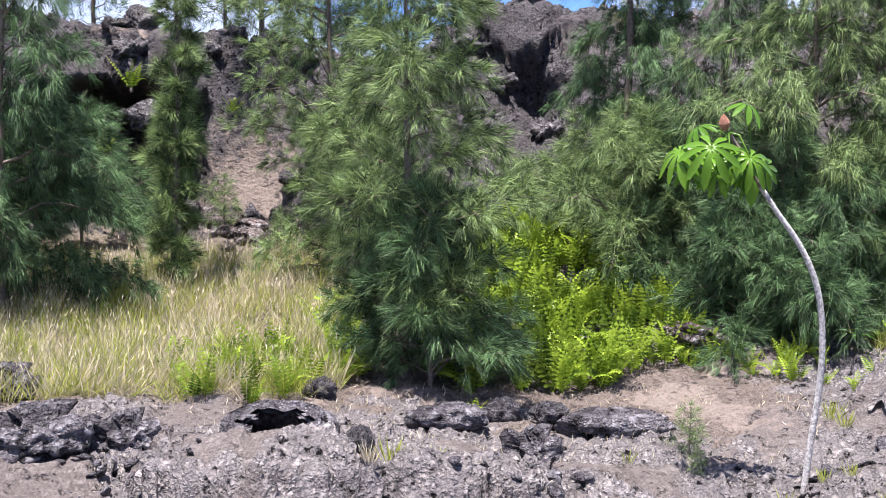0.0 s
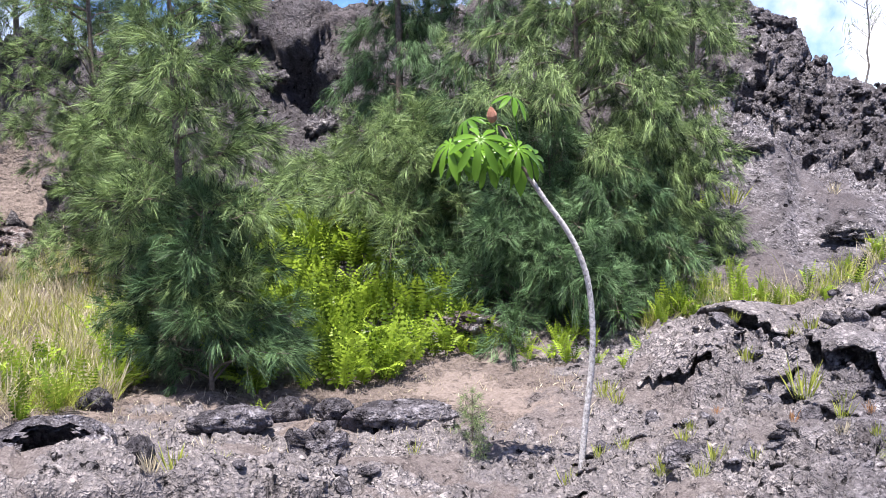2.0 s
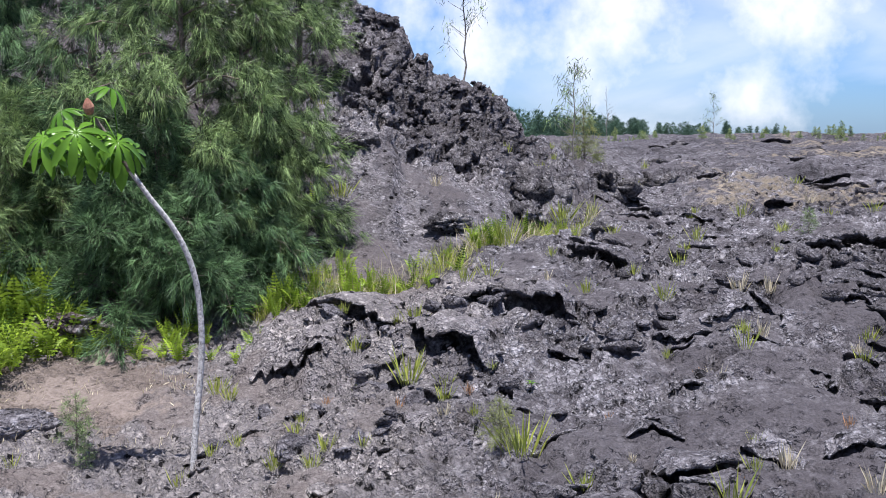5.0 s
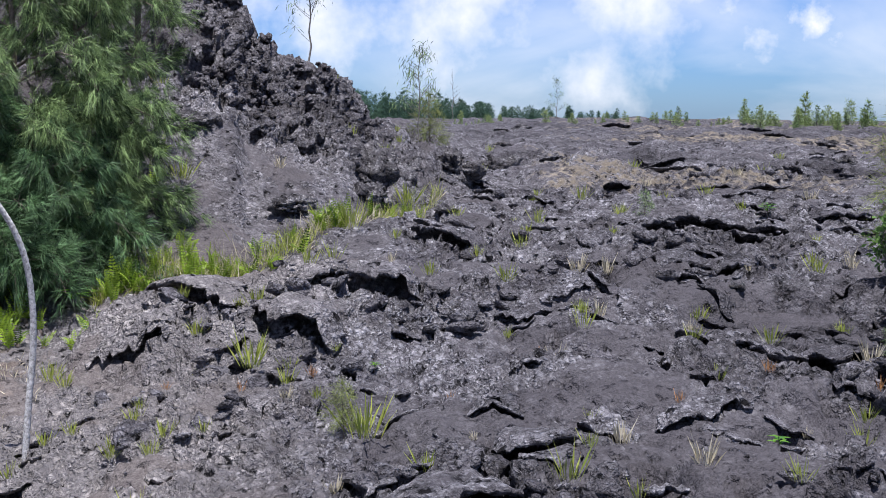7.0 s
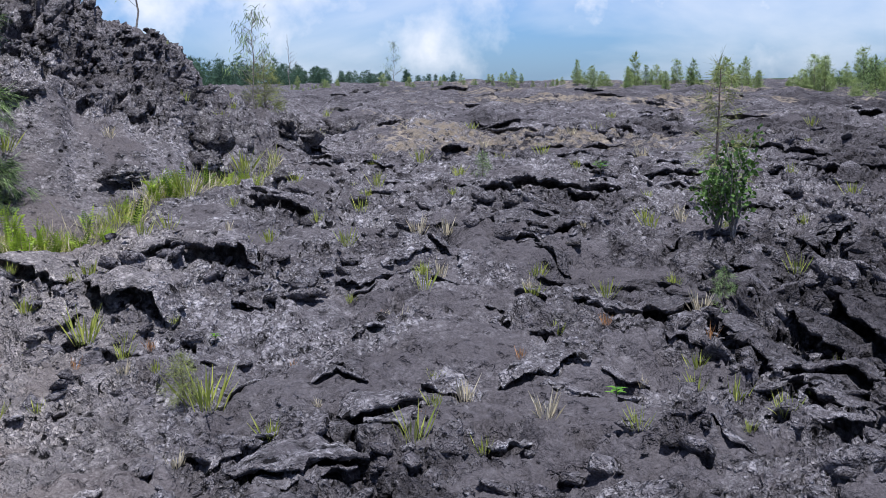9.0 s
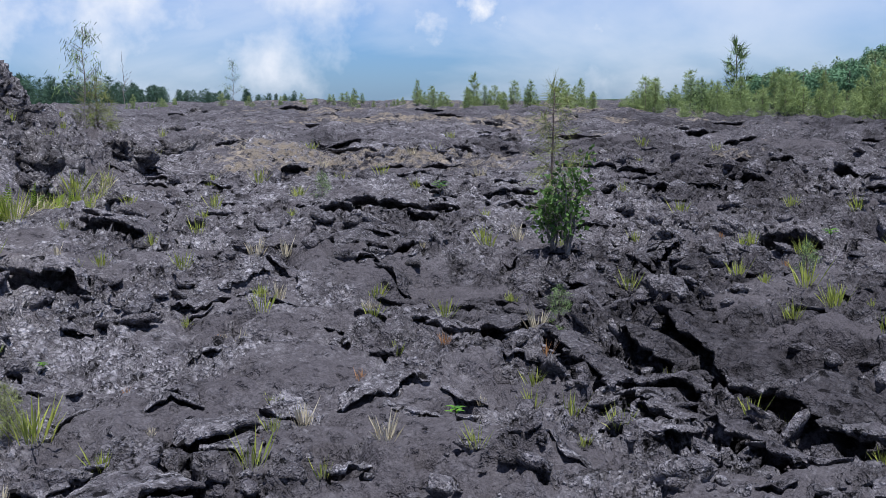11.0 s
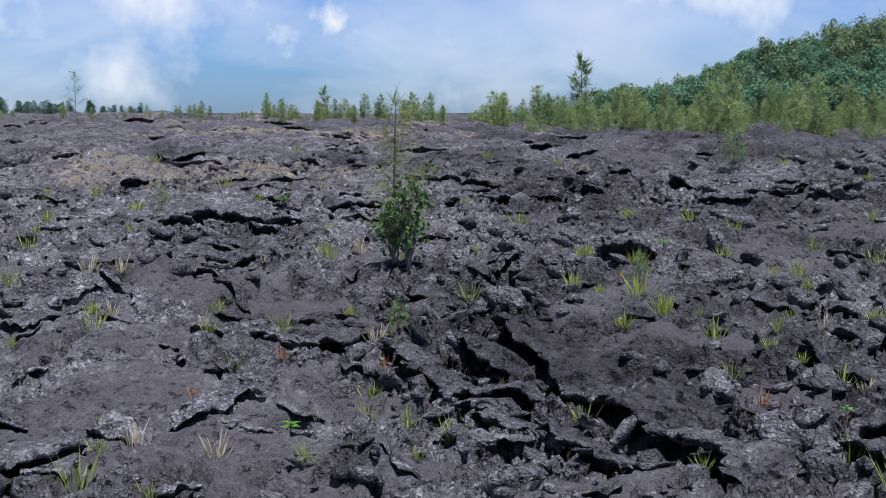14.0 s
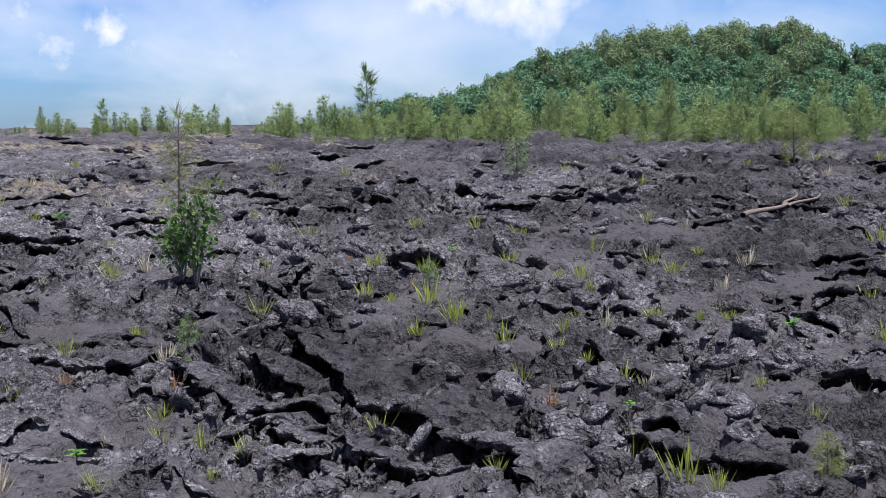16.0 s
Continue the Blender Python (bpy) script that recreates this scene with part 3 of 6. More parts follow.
def ledge_axes(x0, y0, x1, y1):
    """Length, direction, and the level normal that points away from the look-out."""
    lx, ly = x1 - x0, y1 - y0
    ll = math.hypot(lx, ly)
    ux, uy = lx / ll, ly / ll
    nx, ny = (-uy, ux) if -uy * x0 + ux * y0 > 0 else (uy, -ux)
    return ll, (ux, uy), (nx, ny)


def ledge_front(t, ll, seed):
    """How far the ragged edge wanders from the straight line."""
    return 0.09 * ll * fbm(t * 2.2, t * 0 + seed, 2, 7) + 0.055 * fbm(t * ll * 5, t * 0 + seed, 3, 8, 0.65)


def relief(x, y):
    """The ground's height with its slabs, cracks and rubble, the sideways overhang of the lips, and the cover (soil, straw, woods)."""
    a, r = bearing(x, y)
    z = large_form(x, y)
    wx, wy = x + 0.35 * fbm(x * 0.8, y * 0.8, 3, 31), y + 0.35 * fbm(x * 0.8, y * 0.8, 3, 47)
    low = smooth(16, 9, a) * smooth(10.0, 11.0, r + 0.8 * fbm(x * 0.7, y * 0.7, 3, 3))
    path = np.exp(-((a - 13.5) / 5.5) ** 2 - ((r - 11.2) / 1.0) ** 2)
    bank = np.interp(a, RIDGE_A, RIDGE_RB)
    soil = np.clip(low * smooth(0.5, -0.6, r - bank) + path, 0, 1)
    sandy_slope = np.exp(-((a + 9.5) / 2.6) ** 2) * smooth(15, 17, r) * smooth(21, 19.5, r)
    ledge = np.exp(-((a + 15.2) / 1.8) ** 2) * smooth(20.6, 21.2, r) * smooth(23.5, 22.5, r)
    soil = np.clip(soil + sandy_slope + 0.8 * ledge, 0, 1)
    ridge = smooth(13, 16, r) * smooth(41, 34, a) * smooth(30, 24, r)
    soil_k = 1 - 0.6 * soil
    z = z + swells(x, y, wx, wy, soil_k)
    apron = smooth(24, 26, a) * smooth(36, 33, a) * smooth(12.5, 13.3, r) * smooth(17.2, 16.4, r)
    rub = broken(x, y) * (1 - ridge) * (1 - apron)
    reach = smooth(120, 40, r) * soil_k
    # broken plates
    e, q, q2, vx, vy = cells(wx * 1.5, wy * 1.5, 61)
    tilt = ((q - 0.5) * vx + (q2 - 0.5) * vy) * 0.30
    z = z + reach * rub * (tilt + 0.12 * (q - 0.4)) * smooth(0.0, 0.2, e)
    z = z - reach * (0.012 + 0.10 * rub) * smooth(0.10, 0.0, e)
    e2, p1, p2, vx2, vy2 = cells(wx * 3.6 + 9, wy * 3.6, 71)
    z = z + reach * rub * (0.10 * (p1 - 0.4) + ((p1 - 0.5) * vx2 + (p2 - 0.5) * vy2) * 0.16) * smooth(0.0, 0.25, e2)
    z = z - reach * 0.05 * rub * smooth(0.16, 0.0, e2)
    # fallen-in hollows
    e4, q4, _, vx4, vy4 = cells(wx * 2.6 + 3, wy * 2.6, 81)
    pit = smooth(0.32, 0.2, np.hypot(vx4, vy4) + 0.16 * fbm(x * 5, y * 5, 2, 83)) * (q4 < 0.03 + 0.36 * rub)
    z = z - reach * (1 - ridge) * 0.26 * pit * smooth(0.3, 0.0, soil)
    # skin
    z = z + soil_k * (0.022 * fbm(x * 5.5, y * 5.5, 3, 91) * (0.5 + rub) + 0.010 * np.abs(fbm(x * 17, y * 17, 2, 93)))
    z = z + (1 - soil_k) * 0.012 * fbm(x * 6, y * 6, 3, 95)
    # far plain: lines of rubble
    z = z + 0.30 * smooth(14, 24, r) * smooth(150, 60, r) * (np.abs(fbm(x * 0.22, y * 0.22, 5, 97, 0.6)) - 0.25) * (1 - ridge)
    mx, my = np.zeros_like(z), np.zeros_like(z)
    spots = (LEDGES[:, 0] < x.max() + 3) & (LEDGES[:, 0] > x.min() - 3) & (LEDGES[:, 1] < y.max() + 3) & (LEDGES[:, 1] > y.min() - 3)
    for x0, y0, x1, y1, gap in LEDGES[spots]:
        hit = (np.abs(x - (x0 + x1) / 2) < 0.5 * abs(x1 - x0) + 0.8) & (np.abs(y - (y0 + y1) / 2) < 0.5 * abs(y1 - y0) + 0.8)
        if not hit.any():
            continue
        ll, (ux, uy), (nx, ny) = ledge_axes(x0, y0, x1, y1)
        t = ((x[hit] - x0) * ux + (y[hit] - y0) * uy) / ll
        s = (x[hit] - x0) * nx + (y[hit] - y0) * ny - ledge_front(t, ll, x0)
        body = smooth(-0.06, 0.12, t) * smooth(1.06, 0.88, t)
        z[hit] -= body * 1.1 * gap * smooth(-0.9 * gap - 0.02, -0.25 * gap, s) * smooth(2.2 * gap + 0.05, 1.2 * gap, s)
    wx2 = 0.05 * fbm(x * 3.3, y * 3.3, 2, 101) * rub * reach
    wy2 = 0.05 * fbm(x * 3.3, y * 3.3, 2, 103) * rub * reach
    straw = np.exp(-((a + 15) / 8.5) ** 2) * smooth(10.2, 11.2, r) * smooth(18.5, 16.5, r)
    straw = np.maximum(straw, 0.62 * smooth(-0.2, 0.35, fbm(x * 0.16, y * 0.22, 3, 111)) * smooth(16, 21, r) * smooth(39, 43, a) * smooth(75, 62, a))
    woods = np.maximum(smooth(110, 150, r), smooth(66, 80, r) * smooth(60, 64, a) * smooth(110, 104, a))
    # clinker on the ridge: blocks set out along the slope's normal
    mask = (ridge * (1 - soil) > 0.02)
    if mask.any():
        X, Y, Z = x[mask], y[mask], large_form(x, y)[mask]
        h = 0.15
        dx = (large_form(X + h, Y) - large_form(X - h, Y)) / (2 * h)
        dy = (large_form(X, Y + h) - large_form(X, Y - h)) / (2 * h)
        nl = np.sqrt(dx * dx + dy * dy + 1)
        steep = smooth(14, 9, a[mask])
        k = (ridge * (1 - soil) * (1 - 0.85 * apron))[mask] * (1 - 0.45 * steep) * (1 - 0.25 * smooth(18, 24, a[mask]))
        qx, qy, qz = (c + 0.25 * fbm3(X, Y, Z, 1.3, 2, sd) for c, sd in ((X, 121), (Y, 131), (Z, 141)))
        g1, b1 = cells3(qx * 0.95, qy * 0.95, qz * 1.25, 151)
        g2, b2 = cells3(qx * 2.5, qy * 2.5, qz * 3.1, 161)
        g3, b3 = cells3(qx * 5.6, qy * 5.6, qz * 7.5, 165)
        push = k * (0.34 * (b1 - 0.3) * smooth(0, 0.12, g1) + 0.22 * (b2 - 0.35) * smooth(0, 0.15, g2) + (1 - steep) * (0.15 * (b3 - 0.35) * smooth(0, 0.2, g3)) - (1 - steep) * 0.06 * smooth(0.2, 0, g3) - 0.30 * smooth(0.14, 0.0, g1) - 0.16 * smooth(0.16, 0.0, g2)
                    + 0.07 * fbm3(X, Y, Z, 6.0, 3, 171))
        push = push - 1.1 * np.exp(-(((X - 1.45) / 0.42) ** 2 + ((Z - 3.75) / 0.5) ** 2) ** 1.5) * smooth(19, 20, np.hypot(X, Y))
        # undercut below the ledge
        under = 3.0 * smooth(-24, -21, a[mask]) * smooth(-11.3, -13, a[mask] + 1.2 * fbm3(X, Y, Z, 0.6, 2, 175)) * smooth(0.7, 1.3, Z) * smooth(3.8, 3.3, Z + 0.5 * fbm3(X, Y, Z, 0.7, 2, 177))
        mx[mask] += under * X / np.hypot(X, Y)
        my[mask] += under * Y / np.hypot(X, Y)
        mx[mask] -= push * dx / nl
        my[mask] -= push * dy / nl
        z[mask] += push / nl
    return z, mx + wx2, my + wy2, soil, straw, woods


def ground_z(x, y):
    return float(relief(np.array([[float(x)]]), np.array([[float(y)]]))[0][0, 0])


def ground_zs(xs, ys):
    return relief(np.asarray(xs, float)[None], np.asarray(ys, float)[None])[0][0]


def mesh_from(name, verts, faces, mats=(), smooth_shade=False):
    """A mesh from numpy arrays: verts (n, 3), faces (m, 3 or 4), or a list of such face arrays."""
    me = bpy.data.meshes.new(name)
    groups = faces if isinstance(faces, list) else [faces]
    groups = [g for g in groups if len(g)]
    loops = np.concatenate([g.ravel() for g in groups]).astype(np.int32)
    totals = np.concatenate([np.full(len(g), g.shape[1]) for g in groups]).astype(np.int32)
    me.vertices.add(len(verts)); me.loops.add(len(loops)); me.polygons.add(len(totals))
    me.vertices.foreach_set("co", np.asarray(verts, np.float32).ravel())
    me.loops.foreach_set("vertex_index", loops)
    me.polygons.foreach_set("loop_start", np.r_[0, np.cumsum(totals)[:-1]].astype(np.int32))
    if smooth_shade:
        me.polygons.foreach_set("use_smooth", np.ones(len(totals), bool))
    for m in mats:
        me.materials.append(m)
    me.update(calc_edges=True)
    return me


fine = np.arange(-27, 97, 0.19)
coarse = np.arange(97, 333, 4.0)
bear = np.radians(np.r_[fine, coarse])
radii = np.r_[np.geomspace(0.3, 3, 24)[:-1], np.geomspace(3, 11, 300)[:-1], np.geomspace(11, 24, 250)[:-1], np.geomspace(24, 40, 90)[:-1], np.geomspace(40, 600, 130)[:-1], np.geomspace(600, 3000, 9)]
gx, gy = np.outer(radii, np.sin(bear)), np.outer(radii, np.cos(bear))
gz, gmx, gmy, gsoil, gstraw, gwoods = relief(gx, gy)
nr, na = gx.shape
idx = np.arange(nr * na).reshape(nr, na)
nxt = np.roll(idx, -1, axis=1)
quads = np.stack([idx[:-1], idx[1:], nxt[1:], nxt[:-1]], -1).reshape(-1, 4)[:, ::-1]
hub = nr * na
fan = np.stack([idx[0], np.roll(idx[0], -1), np.full(na, hub)], -1)[:, ::-1]
gv = np.concatenate([np.stack([gx + gmx, gy + gmy, gz], -1).reshape(-1, 3), [[0, 0, float(gz[0].mean())]]])
# rough skin pushed out along the surface's own normal, so that crack walls and lips are as broken as the tops
grid = gv[:-1].reshape(nr, na, 3)
du, dv_ = np.gradient(grid, axis=0), np.roll(grid, -1, axis=1) - np.roll(grid, 1, axis=1)
nrm = np.cross(dv_, du)
nrm /= np.linalg.norm(nrm, axis=2)[..., None] + 1e-9
nrm *= np.sign(nrm[..., 2:3]) + (nrm[..., 2:3] == 0)
ga, gr = bearing(gx, gy)
sel = (gr > 4) & (gr < 40) & (ga > -27) & (ga < 97)
px_, py_, pz_ = (grid[..., c][sel] for c in range(3))
bare = (1 - 0.7 * np.clip(gsoil, 0, 1))[sel]
rough_k = np.clip(0.12 + 0.85 * broken(gx, gy) + 0.25 * smooth(24, 14, ga) * smooth(12, 13.5, gr), 0, 1)[sel]
jx, jy, jz = (c + 0.08 * fbm3(px_, py_, pz_, 3.0, 2, sd) for c, sd in ((px_, 183), (py_, 185), (pz_, 187)))
c1, r1_ = cells3(jx * 3.6, jy * 3.6, jz * 9.0, 191)
c2, r2_ = cells3(jx * 9.5, jy * 9.5, jz * 20, 195)
skin_v = smooth(0.08, 0.20, fbm(gx * 0.95, gy * 0.95, 4, 221) - 0.2 * smooth(11, 18, gr) - 0.5 * broken(gx, gy))
for cx, cy, rad in BALD:
    skin_v = np.maximum(skin_v, smooth(1.15, 0.85, np.hypot(gx - cx, gy - cy) / rad + 0.5 * fbm(gx * 1.6, gy * 1.6, 3, 225)))
skin_v = skin_v * (1 - np.exp(-((gx - 5.2) ** 2 + (gy - 8.4) ** 2) / 2.2))
bare = bare * (1 - 0.8 * skin_v[sel]) * (1 - 0.6 * (smooth(23, 25, ga) * smooth(37, 34, ga) * smooth(12.5, 13.3, gr) * smooth(17.2, 16.4, gr))[sel])
push = 1.25 * bare * ((0.025 + 0.075 * rough_k) * (r1_ - 0.35) * smooth(0, 0.3, c1) - (0.01 + 0.045 * rough_k) * smooth(0.16, 0, c1)
               + (0.026 + 0.045 * rough_k) * (r2_ - 0.35) * smooth(0, 0.3, c2) - (0.022 + 0.026 * rough_k) * smooth(0.2, 0, c2) + 0.016 * fbm3(px_, py_, pz_, 14, 2, 199))
grid[sel] += nrm[sel] * push[:, None]
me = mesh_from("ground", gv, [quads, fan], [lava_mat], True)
cov = me.attributes.new("cover", "FLOAT_COLOR", "POINT")
cols = np.ones((len(gv), 4), np.float32)
cols[:-1, 0], cols[:-1, 1], cols[:-1, 2] = gsoil.ravel(), gstraw.ravel(), gwoods.ravel()
cols[-1, :3] = 0
cov.data.foreach_set("color", cols.ravel())
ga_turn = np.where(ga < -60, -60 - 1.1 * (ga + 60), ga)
paling = me.attributes.new("pale_crust", "FLOAT", "POINT")
paling_v = np.zeros(len(gv), np.float32)
paling_v[:-1] = (smooth(41, 19, ga_turn + 9 * fbm(gx * 0.3, gy * 0.3, 3, 201)) * (1 - 0.7 * smooth(12.8, 14.5, gr))).ravel()
paling.data.foreach_set("value", paling_v)
glassy = me.attributes.new("smooth_skin", "FLOAT", "POINT")
glassy.data.foreach_set("value", np.r_[skin_v.ravel(), 0].astype(np.float32))
# lichen thins and rock dims to the right, on the ridge and far out
grown_v = np.clip(1.0 - 0.22 * smooth(40, 58, ga_turn) - 0.42 * smooth(56, 72, ga_turn) + 0.7 * fbm(gx * 0.28, gy * 0.28, 3, 231), 0.12, 1.15)
grown_v = grown_v * (1 - 0.7 * np.exp(-((gx - 4.6) ** 2 + (gy - 4.6) ** 2) / 4.0))
grown_v = grown_v * (1 - 0.75 * smooth(13.5, 15.5, gr) * smooth(16, 8, ga)) * (1 - 0.35 * smooth(22, 40, gr))
grown = me.attributes.new("lichen", "FLOAT", "POINT")
grown.data.foreach_set("value", np.r_[grown_v.ravel(), 1].astype(np.float32))
ground = tagged(new("ground", me), "weathered grey lava field with cracked crust, lichen and brown soil", "ground", kind="structure")



# plates of crust that overhang the hollows
def crust_plate(x0, y0, x1, y1, gap, rng):
    """One ragged plate, lifted at its front edge, that dives into the ground behind: vertices and quads."""
    ll, (ux, uy), (nx, ny) = ledge_axes(x0, y0, x1, y1)
    t = np.linspace(-0.04, 1.04, max(9, min(40, int(ll / 0.035))))
    bow = np.sin(np.pi * np.clip((t + 0.04) / 1.08, 0.02, 0.98)) ** 0.45
    deep = (0.35 * ll ** 0.6 + 1.6 * gap) * bow * (1 + 0.35 * fbm(t * ll * 2, t * 0 + y0, 2, 63))
    thick = (0.022 + 0.14 * gap) * (1 + 0.4 * fbm(t * ll * 4, t * 0 + x0, 2, 65)) * (0.4 + 0.6 * bow)
    s = np.array([0.0, 0.05, 0.14, 0.3, 0.5, 0.75, 1.0])
    front = ledge_front(t, ll, x0) - 0.35 * gap * bow + (0.012 + 0.04 * gap) * rng.normal(size=t.size)
    off = front[:, None] + s[None] * deep[:, None]
    x, y = x0 + ux * t[:, None] * ll + nx * off, y0 + uy * t[:, None] * ll + ny * off
    wx, wy = x + 0.35 * fbm(x * 0.8, y * 0.8, 3, 31), y + 0.35 * fbm(x * 0.8, y * 0.8, 3, 47)
    lift = (0.40 * gap * bow)[:, None] * (1 - s[None]) ** 1.1
    top = large_form(x, y) + swells(x, y, wx, wy) + lift + 0.012 - 0.09 * s[None] ** 3 + 0.018 * fbm(x * 7, y * 7, 3, 67)
    low = top - thick[:, None] * (1 - 0.35 * s[None])
    low[:, 0] = top[:, 0] - 0.6 * thick
    nose = np.stack([x[:, 0] - nx * 0.25 * thick, y[:, 0] - ny * 0.25 * thick, top[:, 0] - 0.28 * thick], -1)[:, None]
    rows = np.concatenate([np.stack([x, y, low], -1)[:, ::-1], nose, np.stack([x, y, top], -1)], 1)
    k = rows.shape[1]
    i = np.arange(len(t) * k).reshape(len(t), k)
    q = np.stack([i[:-1, :-1], i[1:, :-1], i[1:, 1:], i[:-1, 1:]], -1).reshape(-1, 4)
    v = rows.reshape(-1, 3)
    v = v + (0.022 + 0.05 * gap) * np.stack([fbm3(v[:, 0], v[:, 1], v[:, 2], 9, 4, sd) for sd in (661, 662, 663)], 1)
    return v, q


def ground_tags(me_):
    """Paleness, bare skin and lichen of the crust for a mesh that lies on it."""
    co_ = np.zeros(len(me_.vertices) * 3)
    me_.vertices.foreach_get("co", co_)
    x, y = co_.reshape(-1, 3)[:, 0], co_.reshape(-1, 3)[:, 1]
    a, r = bearing(x, y)
    for key, val in (("pale_crust", smooth(41, 19, a + 9 * fbm(x * 0.3, y * 0.3, 3, 201))), ("smooth_skin", np.zeros_like(x)),
                     ("lichen", np.clip(1.0 - 0.22 * smooth(40, 58, a) - 0.42 * smooth(56, 72, a) + 0.7 * fbm(x * 0.28, y * 0.28, 3, 231), 0.12, 1.15))):
        me_.attributes.new(key, "FLOAT", "POINT").data.foreach_set("value", val.astype(np.float32))


rng_p = np.random.default_rng(660)
for k, row in enumerate(LEDGES):
    big = k < len(LEDGES) - len(SMALL_LEDGES)
    name = "crust_plate" if big else "crust_flake"
    plate_me = mesh_from(name, *crust_plate(*row, rng_p), [lava_mat], True)
    ground_tags(plate_me)
    tagged(new(name, plate_me), "lifted grey lava crust plate overhanging a dark hollow" if big else "small lifted flake of grey lava crust",
           "lava crust", "crust plates" if big else "crust flakes")


# ---- helpers for things ----
def polar(deg, r):
    return r * math.sin(radians(deg)), r * math.cos(radians(deg))


def on_ground(x, y, sink=0.0):
    return Vector((x, y, ground_z(x, y) - sink))


def put_part(name, me, parent, label="", at=None):
    ob = new(name, me)
    ob.parent = parent
    if at is not None:
        ob.matrix_local = at
    if label:
        ob["label"] = label
    return ob


def thing(name, place, label, category, group="", turn=0.0, size=1.0):
    ob = new(name)
    ob.empty_display_size = 0.1
    ob.matrix_world = Matrix.Translation(place) @ Matrix.Rotation(turn, 4, "Z") @ Matrix.Diagonal((size, size, size, 1))
    return tagged(ob, label, category, group)


def tube_arrays(points, widths, sides=6):
    """A tapered tube along points: vertices and quads."""
    pts = np.asarray(points, float)
    way = np.gradient(pts, axis=0)
    way /= np.linalg.norm(way, axis=1)[:, None] + 1e-9
    side = np.cross(way, np.where(np.abs(way[:, 2:3]) > 0.9, [[1.0, 0, 0]], [[0, 0, 1.0]]))
    side /= np.linalg.norm(side, axis=1)[:, None] + 1e-9
    up = np.cross(side, way)
    ang = np.linspace(0, 2 * math.pi, sides, endpoint=False)
    w = np.asarray(widths, float)[:, None, None]
    v = pts[:, None] + w * (np.cos(ang)[None, :, None] * side[:, None] + np.sin(ang)[None, :, None] * up[:, None])
    i = np.arange(len(pts) * sides).reshape(len(pts), sides)
    n = np.roll(i, -1, axis=1)
    q = np.stack([i[:-1], n[:-1], n[1:], i[1:]], -1).reshape(-1, 4)
    return v.reshape(-1, 3), q


def join_arrays(parts):
    vs, fs, k = [], [], 0
    for v, f in parts:
        vs.append(v)
        fs.append(f + k)
        k += len(v)
    return np.concatenate(vs), np.concatenate(fs)


def blades(base, way, length, width, sag, rng):
    """Thin kite-shaped blades from base points along ways, bending down by sag: vertices and quads."""
    n = len(base)
    way = way / (np.linalg.norm(way, axis=1)[:, None] + 1e-9)
    side = np.cross(way, rng.normal(size=(n, 3)))
    side /= np.linalg.norm(side, axis=1)[:, None] + 1e-9
    L, W, S = (np.broadcast_to(np.asarray(k, float), (n,))[:, None] for k in (length, width, sag))
    mid = base + way * L * 0.5 - [0, 0, 1] * S * L * 0.15
    tip = base + way * L - [0, 0, 1] * S * L * 0.55
    v = np.stack([base, mid - side * W, tip, mid + side * W], 1).reshape(-1, 3)
    return v, np.arange(4 * n).reshape(n, 4)


def needles(base, way, length, width, rng):
    """Thin tapering needles: vertices and triangles."""
    n = len(base)
    way = way / (np.linalg.norm(way, axis=1)[:, None] + 1e-9)
    side = np.cross(way, rng.normal(size=(n, 3)))
    side /= np.linalg.norm(side, axis=1)[:, None] + 1e-9
    L, W = (np.broadcast_to(np.asarray(k, float), (n,))[:, None] for k in (length, width))
    v = np.stack([base - side * W, base + side * W, base + way * L], 1).reshape(-1, 3)
    return v, np.arange(3 * n).reshape(n, 3)


